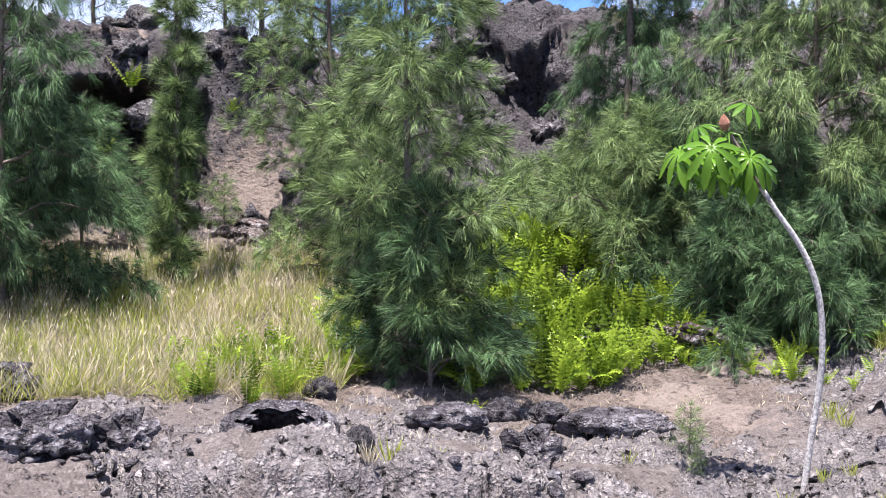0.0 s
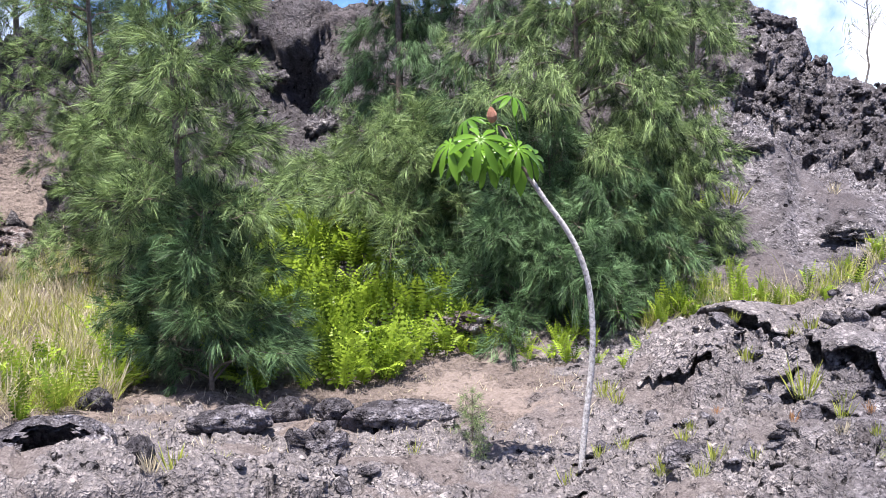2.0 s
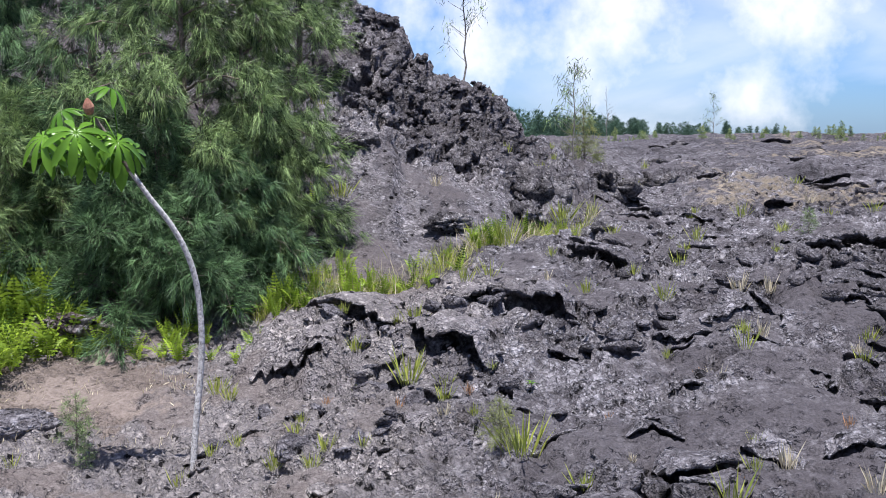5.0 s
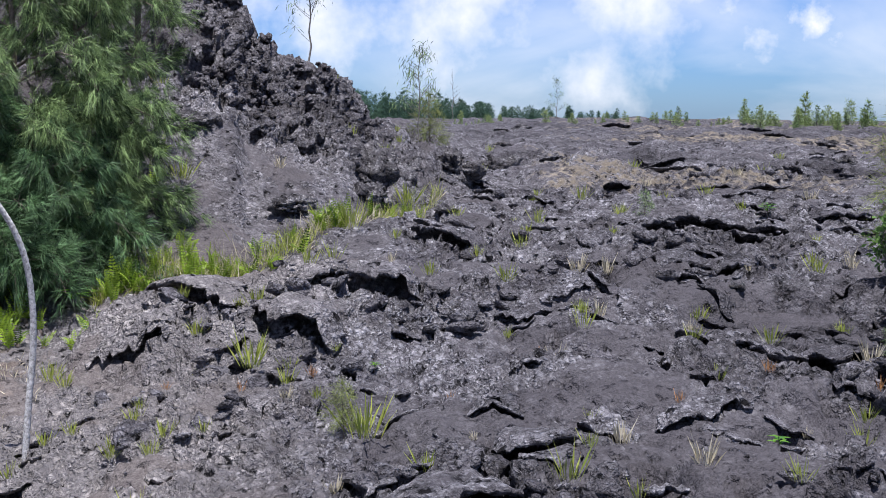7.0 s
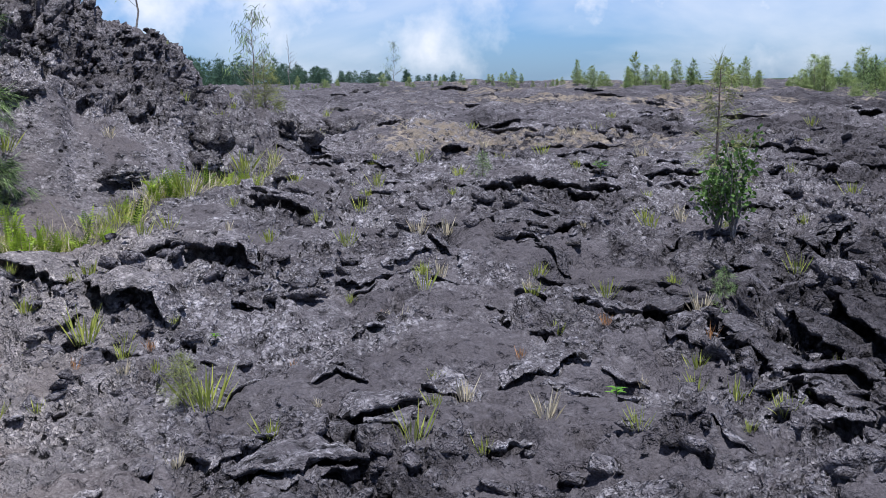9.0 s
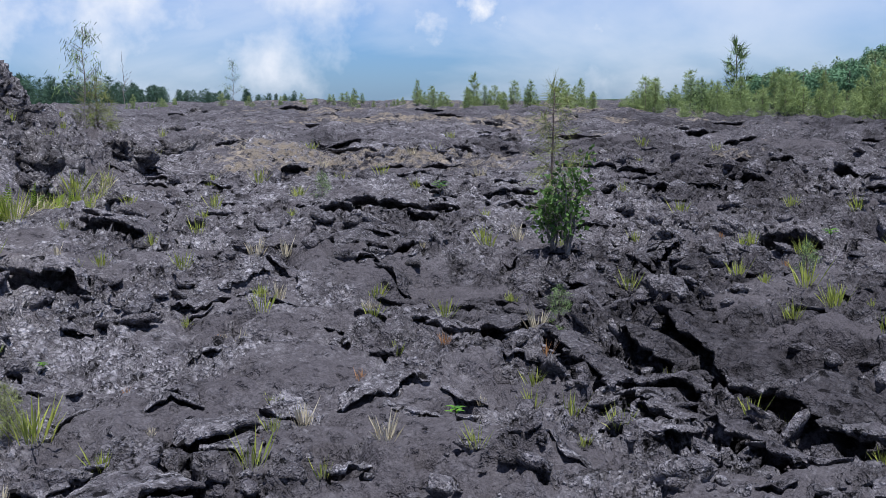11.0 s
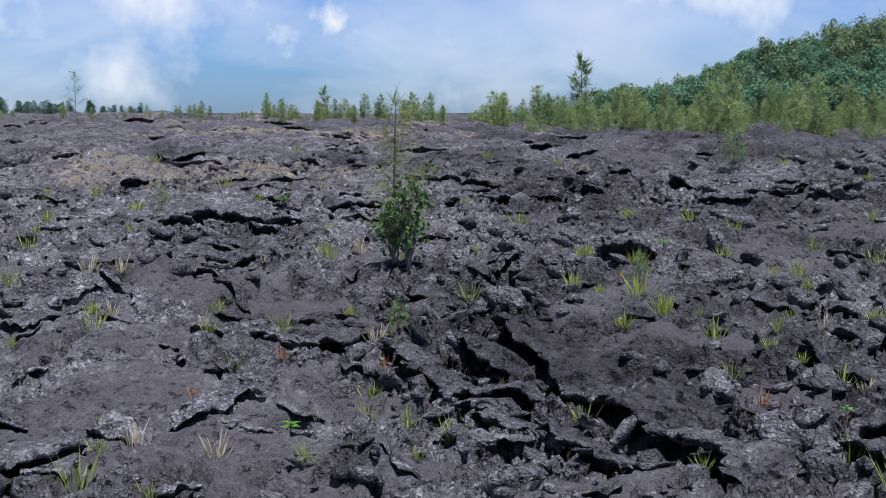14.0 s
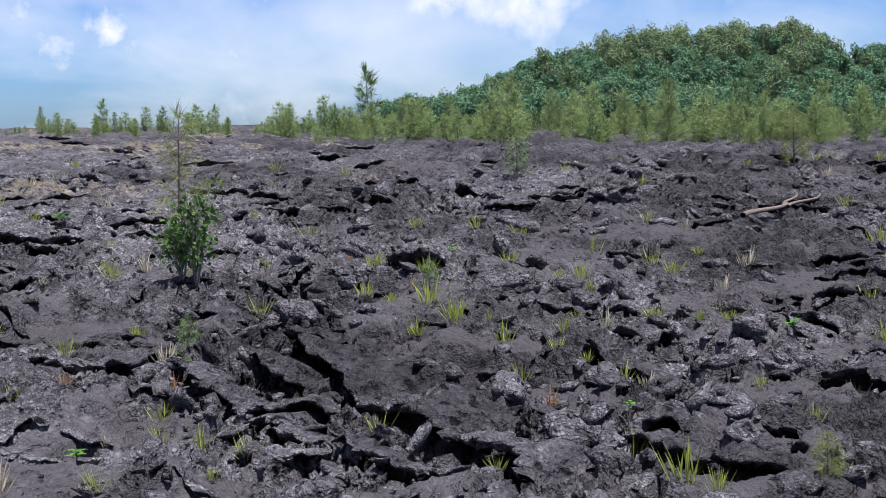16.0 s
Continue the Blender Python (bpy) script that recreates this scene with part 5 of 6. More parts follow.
SPRIG_LEAF = leaf_blade_mesh("leaf", broad_mat)
v, f = tube_arrays([(0, 0, -0.1), (0.01, 0, 0.3), (0, 0.02, 0.75)], [0.03, 0.025, 0.012], 5)
SPRIG_STEM = mesh_from("stem", v, f, [bark_mat], True)
for k, (x, y, h) in enumerate([(6.25, 4.6, 0.16), (10.4, 0.54, 0.19), (7.3, 1.3, 0.1), (13.04, 10.0, 0.28), (5.26, 7.79, 0.1), (6.94, 1.63, 0.08), (13.05, 4.53, 0.2),
                               (4.35, 12.2, 0.35), (4.6, 12.3, 0.3)]):
    plant = thing("leafy_sprig", on_ground(x, y), "small green broad-leaved sprig in a lava crack", "plant", "leafy sprigs", k * 1.1, h)
    put_part("stem", SPRIG_STEM, plant)
    for j in range(8):
        m = Matrix.Translation((0, 0, 0.35 + 0.05 * j)) @ Matrix.Rotation(j * 2.4, 4, "Z") @ Matrix.Rotation(-0.5 + 0.05 * j, 4, "Y") @ Matrix.Scale(0.5, 4)
        put_part("leaf", SPRIG_LEAF, plant, at=m)


def leafy_shrub(place, height, seed):
    """A thin upright shrub with small rounded leaves on bare forked stems."""
    rng = np.random.default_rng(seed)
    shrub = thing("leafy_shrub", place, "upright leafy shrub with bare grey stems on the lava", "shrub")
    parts, bases, ways = [], [], []
    for k in range(9):
        az, out = k * 2.4, rng.uniform(0.06, 0.36)
        u = np.linspace(0, 1, 7)
        top = height * rng.uniform(0.45, 1.0)
        pts = np.stack([np.cos(az) * out * u**1.3, np.sin(az) * out * u**1.3, top * u - 0.05], 1) + rng.normal(0, 0.012, (7, 3))
        put_part("stem", mesh_from("stem", *tube_arrays(pts, 0.011 * (1 - 0.8 * u) + 0.002, 5), [dead_mat], True), shrub)
        for j in range(12):
            t = rng.uniform(0.38, 1.0)
            p = np.array([np.interp(t, u, pts[:, c]) for c in range(3)])
            d = rng.normal(0, 1, 3) * [1, 1, 0.4] + [0, 0, 0.3]
            d /= np.linalg.norm(d)
            e = p + d * rng.uniform(0.04, 0.17) * (1.25 - 0.6 * t)
            parts.append(tube_arrays([p, e], [0.0025, 0.0015], 3))
            bases.append(np.repeat(e[None], 4, 0) + rng.normal(0, 0.025, (4, 3)))
            ways.append(d + rng.normal(0, 0.8, (4, 3)))
    put_part("branchwork", mesh_from("branchwork", *join_arrays(parts), [dead_mat], True), shrub)["kind"] = "stuff"
    b, w = np.concatenate(bases), np.concatenate(ways)
    put_part("foliage", mesh_from("foliage", *blades(b, w, rng.uniform(0.045, 0.085, len(b)), rng.uniform(0.014, 0.026, len(b)), 0.2, rng), [shrub_mat]), shrub)


leafy_shrub(on_ground(10.13, 6.13), 1.15, 360)
leafy_shrub(on_ground(10.25, 6.38), 0.75, 361)

# ---- the leaning umbrella-leaf tree ----
def palmate_mesh(seed, lobes=9):
    """A round leaf of long lobes, 1 m across, hub at the origin, hanging like an umbrella."""
    rng = np.random.default_rng(seed)
    parts = []
    for k in range(lobes):
        a = radians(-150 + 300 * k / (lobes - 1)) + rng.normal(0, 0.04)
        L = 0.5 * (0.72 + 0.28 * math.cos(a * 0.55)) * rng.uniform(0.92, 1.06)
        u = np.linspace(0, 1, 8)
        w = L * np.array([0.035, 0.04, 0.065, 0.095, 0.12, 0.125, 0.09, 0.0])
        sag = -0.52 * L * u**1.7 + 0.05 * L * np.sin(5 * u)
        c, s = math.cos(a), math.sin(a)
        rows = []
        for x, wd, z in zip(u * L, w, sag):
            for e in (-1, 0, 1):
                rows.append((x * c - e * wd * s, x * s + e * wd * c, z + abs(e) * wd * 0.35 - 0.01))
        i = np.arange(24).reshape(8, 3)
        q = np.concatenate([np.stack([i[:-1, j], i[1:, j], i[1:, j + 1], i[:-1, j + 1]], -1) for j in (0, 1)])
        parts.append((np.array(rows), q))
    v, f = join_arrays(parts)
    return mesh_from("leaf", v, f, [broad_mat], True)


base = on_ground(2.70, 8.57, 0.0)
tree = thing("umbrella_tree", base, "slender leaning tree with ringed pale trunk and large lobed leaves", "tree")
side = Vector((math.cos(radians(17.3)), -math.sin(radians(17.3)), 0))
near_way = Vector((-math.sin(radians(17.3)), -math.cos(radians(17.3)), 0))


def stem_point(u, v, toward):
    return np.array(side * u + near_way * toward + Vector((0, 0, v)))


STEM = [(-0.01, -0.12, 0), (0.0, 0.0, 0), (0.021, 0.233, 0), (0.051, 0.5, 0), (0.085, 0.765, 0), (0.098, 1.03, 0.02), (0.086, 1.293, 0.05), (0.052, 1.511, 0.08),
        (-0.01, 1.686, 0.11), (-0.06, 1.785, 0.12), (-0.115, 1.882, 0.14), (-0.178, 1.97, 0.16), (-0.241, 2.057, 0.18), (-0.304, 2.155, 0.2), (-0.367, 2.253, 0.22)]
ctrl = np.array([stem_point(*p) for p in STEM])
fine_t = np.linspace(0, len(ctrl) - 1, 150)
path_pts = np.stack([np.interp(fine_t, np.arange(len(ctrl)), ctrl[:, j]) for j in range(3)], 1)
kern = np.ones(9) / 9
path_pts[4:-4] = np.stack([np.convolve(path_pts[:, j], kern, "valid") for j in range(3)], 1)
girth = 0.025 - 0.008 * np.linspace(0, 1, 150) + 0.0022 * ((np.arange(150) % 3) == 0)
put_part("trunk", mesh_from("trunk", *tube_arrays(path_pts, girth, 10), [pale_bark_mat], True), tree, "pale grey ringed trunk")
top_pts = np.array([stem_point(*p) for p in ((-0.367, 2.253, 0.22), (-0.43, 2.36, 0.24), (-0.50, 2.48, 0.25), (-0.60, 2.64, 0.26))])
# the leaves' shadow on the stem top is put in as dark bark
put_part("shoot", mesh_from("shoot", *tube_arrays(top_pts, [0.021, 0.021, 0.018, 0.012], 8), [bark_mat], True), tree, "young shoot with leaf shade in its dark colour")
bm = bmesh.new()
bmesh.ops.create_uvsphere(bm, u_segments=12, v_segments=8, radius=0.05)
for vert in bm.verts:
    vert.co.z *= 1.6
    vert.co.x *= 1 - 0.45 * max(0, vert.co.z / 0.08)
    vert.co.y *= 1 - 0.45 * max(0, vert.co.z / 0.08)
bud_me = bpy.data.meshes.new("bud")
bm.to_mesh(bud_me); bm.free()
bud_me.materials.append(bud_mat)
put_part("bud", bud_me, tree, "reddish brown bud sheath", Matrix.Translation(Vector(stem_point(-0.63, 2.71, 0.28))) @ pose(0, 0, 0, 10, -20, 30) @ Matrix.Scale(0.8, 4))

PALMATE = [palmate_mesh(400 + k, 9 + k % 2) for k in range(3)]
# leaf hub (across, up, toward the look-out), span, tilt of the leaf's face toward the look-out, its turn, its lean
LEAVES = [(-0.70, 2.53, 0.50, 0.50, 55, 0, 5), (-0.93, 2.50, 0.36, 0.44, 42, -40, -28), (-0.44, 2.46, 0.36, 0.42, 48, 35, 32), (-0.48, 2.84, 0.15, 0.36, 8, 60, 24),
          (-0.82, 2.68, 0.2, 0.34, 12, -70, -30), (-0.58, 2.44, 0.40, 0.42, 62, 10, 12), (-0.75, 2.44, 0.10, 0.40, 35, 180, -10), (-0.36, 2.40, 0.22, 0.32, 55, 60, 48), (-0.66, 2.36, 0.44, 0.34, 75, -15, 0), (-0.86, 2.40, 0.40, 0.34, 68, -25, -18)]
for k, (u, up_, tw, span, tip, turn, lean) in enumerate(LEAVES):
    hub_p = Vector(stem_point(u, up_, tw))
    start = Vector(top_pts[1 + k % 3])
    midp = (hub_p + start) / 2 + Vector((0, 0, 0.07))
    put_part("petiole", mesh_from("petiole", *tube_arrays([start, midp, hub_p], [0.007, 0.006, 0.004], 5), [broad_mat], True), tree)
    frame_m = Matrix((side, -near_way, Vector((0, 0, 1)))).transposed().to_4x4()
    m = Matrix.Translation(hub_p) @ frame_m @ Matrix.Rotation(radians(lean), 4, "Y") @ Matrix.Rotation(radians(tip), 4, "X") @ Matrix.Rotation(radians(turn - 90), 4, "Z") @ Matrix.Scale(span * 1.1, 4)
    put_part("leaf", PALMATE[k % 3], tree, at=m)
for k in range(3):
    m = Matrix.Translation(Vector(stem_point(-0.53 + 0.05 * k, 2.42 - 0.05 * k, 0.38))) @ Matrix.Rotation(radians(85), 4, "Y") @ Matrix.Rotation(k * 0.8, 4, "X") @ Matrix.Scale(0.22, 4)
    put_part("young_leaf", SPRIG_LEAF, tree, at=m)


# ---- loose rocks ----
def spread_lichen(me_, amount):
    at_ = me_.attributes.new("lichen", "FLOAT", "POINT")
    at_.data.foreach_set("value", np.full(len(me_.vertices), amount, np.float32))


def boulder_mesh(seed, mat, rough=0.34, fine=4):
    """A knobbly clinker block about 1 m across."""
    bm = bmesh.new()
    bmesh.ops.create_icosphere(bm, subdivisions=fine, radius=0.5)
    me = bpy.data.meshes.new("boulder")
    bm.to_mesh(me); bm.free()
    co = np.zeros(len(me.vertices) * 3)
    me.vertices.foreach_get("co", co)
    co = co.reshape(-1, 3)
    d = co / np.linalg.norm(co, axis=1)[:, None]
    s = seed * 7.31
    g, b = cells3(d[:, 0] * 1.1 + s, d[:, 1] * 1.1, d[:, 2] * 1.1, seed)
    g2, b2 = cells3(d[:, 0] * 2.7 + s, d[:, 1] * 2.7, d[:, 2] * 2.7, seed + 5)
    k = 1 + rough * (b - 0.5) * 1.3 - 0.30 * rough * smooth(0.15, 0, g) + rough * 0.5 * (b2 - 0.5) - 0.25 * rough * smooth(0.18, 0, g2)
    g3, b3 = cells3(d[:, 0] * 6.5 + s, d[:, 1] * 6.5, d[:, 2] * 6.5, seed + 9)
    k = k + 0.12 * fbm3(d[:, 0] + s, d[:, 1], d[:, 2], 3.0, 3, seed) + 0.16 * rough * (b3 - 0.5) - 0.12 * rough * smooth(0.2, 0, g3)
    co = co * k[:, None]
    me.vertices.foreach_set("co", co.ravel())
    me.polygons.foreach_set("use_smooth", np.ones(len(me.polygons), bool))
    me.materials.append(mat)
    me.update()
    return me


BOULDERS = [boulder_mesh(500 + k, rock_mat, 0.55 + 0.08 * (k % 3)) for k in range(7)]
SMALL_ROCKS = [boulder_mesh(560 + k, rock_mat, 0.85, 3) for k in range(7)]
FLAT_ROCKS = [boulder_mesh(580 + k, lava_mat, (0.2, 0.3, 0.5)[k]) for k in range(3)]
for rock_me in FLAT_ROCKS:
    spread_lichen(rock_me, 0.8)
BROWN = boulder_mesh(520, brown_rock_mat, 0.3)


def boulder(x, y, size, k, label, group, mesh=None, sink=0.3, turn=None, tilt=0.0):
    """size: width, depth, height"""
    shape, scale_ = mesh or BOULDERS[k % 7], size
    if size[0] > 0.45:
        shape, scale_ = shape.copy(), (1, 1, 1)
        shape.transform(Matrix.Diagonal((*size, 1)))
    ob = new("lava_rock", shape)
    place = on_ground(x, y) + Vector((0, 0, size[2] * (0.5 - sink)))
    ob.matrix_world = (Matrix.Translation(place) @ Matrix.Rotation(k * 1.37 if turn is None else turn, 4, "Z") @ Matrix.Rotation(tilt, 4, "Y")
                       @ Matrix.Diagonal((*scale_, 1)))
    tagged(ob, label, "rock", group)
    return ob


# x, y, width, depth, height, turn
FRONT_ROCKS = [(4.1, 5.1, 0.6, 0.4, 0.36, 0.7), (0.78, 9.62, 0.50, 0.42, 0.42, 0.1), (-0.62, 8.45, 0.26, 0.22, 0.3, 0.4), (1.5, 10.25, 0.95, 0.5, 0.34, -0.1),
               (0.05, 10.15, 0.7, 0.45, 0.28, 0.0), (0.97, 10.5, 0.34, 0.3, 0.26, 0.9), (0.54, 10.6, 0.36, 0.3, 0.34, 0.3), (-2.95, 8.4, 0.85, 0.7, 0.5, 0.2),
               (-2.4, 8.75, 0.6, 0.5, 0.42, 0.6), (-3.8, 10.2, 0.5, 0.4, 0.45, 0.1), (-1.15, 10.85, 0.3, 0.26, 0.26, 0.0)]
for k, (x, y, w, d, h, turn) in enumerate(FRONT_ROCKS):
    boulder(x, y, (w, d, h), k, "grey lichen-spotted lava rock on the open crust", "lava rocks", FLAT_ROCKS[k % 2] if h < 0.35 else FLAT_ROCKS[2], turn=turn)
SLOPE_ROCKS = [(9.9, 14.9, 1.25, 1.0, 1.05, 0.2), (6.9, 14.6, 0.6, 0.5, 0.26, -0.2), (7.36, 12.8, 0.5, 0.4, 0.2, 0.0), (5.68, 12.9, 0.5, 0.4, 0.4, 0.5),
               (12.2, 15.9, 0.9, 0.8, 0.55, 0.4), (14.2, 17.0, 0.9, 0.8, 0.5, 0.1), (9.2, 13.8, 0.6, 0.5, 0.35, 0.2), (10.8, 15.4, 0.7, 0.6, 0.55, 0.9),
               (16.8, 3.42, 0.8, 0.6, 0.45, 0.1), (11.33, 1.12, 0.34, 0.3, 0.26, 0.3), (13.03, 2.2, 0.2, 0.16, 0.36, 0.0), (7.26, 1.95, 0.14, 0.12, 0.24, 0.2), (13.42, 2.57, 0.2, 0.16, 0.2, 0.4)]
for k, (x, y, w, d, h, turn) in enumerate(SLOPE_ROCKS):
    boulder(x, y, (w, d, h), k + 3, "dark rough clinker block on the lava slope", "clinker blocks", turn=turn)
rng_r = np.random.default_rng(530)
# loose clinker heaped on the ridge
def clinker_heap(name, label, count, spot, sizes):
    shapes = []
    for me_ in SMALL_ROCKS:
        co_, tri = np.zeros(len(me_.vertices) * 3), np.zeros(len(me_.polygons) * 3, np.int32)
        me_.vertices.foreach_get("co", co_)
        me_.polygons.foreach_get("vertices", tri)
        shapes.append((co_.reshape(-1, 3), tri.reshape(-1, 3)))
    parts = []
    for k in range(count):
        x, y = polar(*spot())
        s = rng_r.uniform(*sizes)
        v_, f_ = shapes[k % 7]
        turn = np.array(Euler((rng_r.normal(0, 0.5), rng_r.normal(0, 0.5), rng_r.uniform(0, 6))).to_matrix())
        parts.append((v_ * [s * rng_r.uniform(0.9, 1.5), s, s * rng_r.uniform(0.6, 1.0)] @ turn + [x, y, ground_z(x, y) - 0.08 * s], f_))
    heap = mesh_from(name, *join_arrays(parts), [lava_mat], True)
    spread_lichen(heap, 0.7)
    tagged(new(name, heap), label, "rubble", kind="stuff")


clinker_heap("ridge_clinker", "heaped rough clinker on the ridge", 620, lambda: (rng_r.uniform(21.5, 34.5), rng_r.uniform(17.2, 20.8)), (0.06, 0.26))


def chip_arrays(seed):
    """A broken chip of crust about 1 across, with hard edges."""
    bm = bmesh.new()
    bmesh.ops.create_icosphere(bm, subdivisions=2 if seed % 3 == 0 else 1, radius=0.5)
    co_ = np.array([v.co[:] for v in bm.verts])
    tri = np.array([[v.index for v in f.verts] for f in bm.faces])
    bm.free()
    g, b = cells3(co_[:, 0] * 2.6 + seed * 3.3, co_[:, 1] * 2.6, co_[:, 2] * 2.6, seed)
    return co_ * (0.62 + 0.75 * b)[:, None] * (1 + 0.2 * fbm3(co_[:, 0] + seed, co_[:, 1], co_[:, 2], 3.0, 2, seed))[:, None], tri


CHIPS = [chip_arrays(700 + k) for k in range(12)]


def chip_field(name, label, count, seed, degs, radii_, sizes):
    """Loose chips and crusts strewn where the flow is broken."""
    rng = np.random.default_rng(seed)
    deg, r = rng.uniform(*degs, count), radii_[0] * (radii_[1] / radii_[0]) ** rng.random(count)
    x, y = r * np.sin(np.radians(deg)), r * np.cos(np.radians(deg))
    loose = broken(x, y) + rng.normal(0, 0.15, count)
    keep = (loose > 0.34) & ~((deg < 37) & (r > 13)) & ~((deg < 18) & (r > 9.6))
    x, y, r = x[keep], y[keep], r[keep]
    z = ground_zs(x, y)
    parts = []
    for k in range(len(x)):
        s = sizes[0] * (sizes[1] / sizes[0]) ** (rng.random() ** 1.6) * (0.75 + 0.03 * r[k])
        v_, f_ = CHIPS[k % 12]
        turn = np.array(Euler((rng.normal(0, 0.4), rng.normal(0, 0.4), rng.uniform(0, 6.3))).to_matrix())
        parts.append((v_ * [s * rng.uniform(0.9, 1.7), s, s * rng.uniform(0.35, 0.75)] @ turn.T + [x[k], y[k], z[k] + 0.08 * s], f_))
    me_ = mesh_from(name, *join_arrays(parts), [lava_mat])
    spread_lichen(me_, 0.75)
    tagged(new(name, me_), label, "rubble", kind="stuff")


chip_field("plain_rubble", "broken grey lava chips strewn over the crust", 9000, 541, (16, 94), (4.8, 24), (0.035, 0.26))
chip_field("bank_rubble", "small grey lava chips on the low ground", 1500, 542, (-24, 18), (7, 10.2), (0.03, 0.14))
for k in range(40):
    deg, r = rng_r.uniform(-16, 8), rng_r.uniform(18.5, 22.5)
    s = rng_r.uniform(0.2, 0.6)
    boulder(*polar(deg, r), (s * rng_r.uniform(0.9, 1.4), s, s * rng_r.uniform(0.6, 1.0)), k, "rough clinker block on the upper ridge", "clinker blocks", SMALL_ROCKS[k % 7], sink=0.35)
for k in range(95):
    deg, r = rng_r.uniform(37, 93), 11 * (55 / 11) ** rng_r.random()
    s = rng_r.uniform(0.12, 0.34) * (0.7 + 0.016 * r)
    boulder(*polar(deg, r), (s * rng_r.uniform(1.0, 1.9), s, s * rng_r.uniform(0.4, 0.8)), k, "broken dark lava block on the plain", "lava blocks", SMALL_ROCKS[k % 7], sink=0.52)
for k in range(26):
    deg, r = rng_r.uniform(-11.5, -5.5), rng_r.uniform(16.5, 19.5)
    s = rng_r.uniform(0.15, 0.5)
    boulder(*polar(deg, r), (s * rng_r.uniform(0.9, 1.5), s, s * rng_r.uniform(0.5, 0.9)), k, "brown clod of cinder on the sandy slope", "cinder clods", mesh=BROWN, sink=0.3)
# the hollow brown rock among the ferns
boulder(2.75, 12.55, (0.95, 0.6, 0.3), 2, "brown weathered rock overhanging a dark hollow among ferns", "", BROWN, -0.3, 0.5, 0.22)
boulder(3.05, 12.75, (0.6, 0.5, 0.5), 4, "brown weathered rock beside the hollow", "", BROWN, 0.2, 1.2)


# hollow lava blister with a broken roof
def blister_mesh():
    n_u, n_v = 40, 14
    verts = []
    for shell in (1.0, 0.84):
        for i in range(n_v):
            ph = (i / (n_v - 1)) * math.pi * 0.5
            for j in range(n_u):
                th = 2 * math.pi * j / n_u
                k = shell * (1 + 0.08 * math.sin(3 * th + 1) + 0.05 * math.sin(7 * th))
                verts.append((0.48 * k * math.cos(th) * math.cos(ph), 0.34 * k * math.sin(th) * math.cos(ph), 0.27 * k * math.sin(ph) ** 0.8 - (0.06 if ph == 0 else 0)))
    v = np.array(verts)
    v += 0.016 * np.stack([fbm3(v[:, 0], v[:, 1], v[:, 2], 7, 3, s) for s in (541, 542, 543)], 1)
    faces = []
    for s in range(2):
        o = s * n_u * n_v
        for i in range(n_v - 1):
            for j in range(n_u):
                th = 2 * math.pi * (j + 0.5) / n_u
                gap = abs((th - 4.85 + math.pi) % (2 * math.pi) - math.pi) < 0.75 + 0.12 * math.sin(i * 1.9) and 1 <= i <= 8
                if gap:
                    continue
                q = [o + i * n_u + j, o + i * n_u + (j + 1) % n_u, o + (i + 1) * n_u + (j + 1) % n_u, o + (i + 1) * n_u + j]
                faces.append(q if s == 0 else q[::-1])
    me = mesh_from("lava_blister", v, np.array(faces), [lava_mat], True)
    spread_lichen(me, 1.0)
    return me


blister = new("lava_blister", blister_mesh())
blister.matrix_world = Matrix.Translation(on_ground(-1.28, 8.85, -0.05)) @ Matrix.Rotation(0.05, 4, "Z") @ Matrix.Diagonal((0.92, 0.85, 0.85, 1))
tagged(blister, "hollow grey lava blister with a broken dark opening", "rock")


# dead log with a forked root lying on the lava
log = thing("dead_log", on_ground(15.9, 1.25), "weathered grey-brown dead log with forked roots on the lava", "log")
log_u = np.linspace(0, 1, 14)
for name_, (ax, ay), (bx, by), thick_, lift_ in (("trunk", (15.5, 1.5), (16.5, 1.0), 0.04, 0.03), ("root", (16.45, 1.02), (16.9, 0.6), 0.026, 0.10), ("root", (16.4, 1.05), (16.95, 0.95), 0.024, 0.14)):
    lx_, ly_ = ax + (bx - ax) * log_u, ay + (by - ay) * log_u + 0.05 * np.sin(7 * log_u)
    pts_ = np.stack([lx_ - 15.9, ly_ - 1.25, np.interp(log_u, [0, 1], [large_form(np.array([[p]]), np.array([[q]]))[0, 0] for p, q in ((ax, ay), (bx, by))]) - log.location.z + 0.08 + lift_ * log_u], 1)
    put_part(name_, mesh_from(name_, *tube_arrays(pts_, thick_ * (1 - 0.5 * log_u), 8), [bark_mat], True), log)

# ---- distance ----
far_arrays = [ironwood_meshes(600 + k, 2.6, 0.42 + 0.14 * k, 26 + 4 * k, 6, 8, needle=0.36, width=0.013, droop=-0.55 + 0.2 * k, bare=0.0, low=1.2, twigs=False) for k in range(3)]
far_mats = [far_mat, needle_mat, needle_dark_mat]
FAR = []
rng_d = np.random.default_rng(610)


def far_tree(deg, r, h, kind, label, group):
    place = on_ground(*polar(deg, r), 0.22 * h)
    s = 1.2 * h / 2.6
    if len(FAR) <= kind or FAR[kind] is None:
        while len(FAR) <= kind:
            FAR.append(None)
        FAR[kind] = ironwood("ironwood_tree", place, label, far_arrays[kind % 3], far_mats[kind // 3], group, 0.0, s)
        return
    ob = copy_thing(FAR[kind], Matrix.Translation(place) @ Matrix.Rotation(rng_d.uniform(0, 6), 4, "Z"))
    ob.scale = (s * rng_d.uniform(0.75, 1.4), s * rng_d.uniform(0.75, 1.4), s * rng_d.uniform(0.8, 1.2))
    tagged(ob, label, "tree", group)


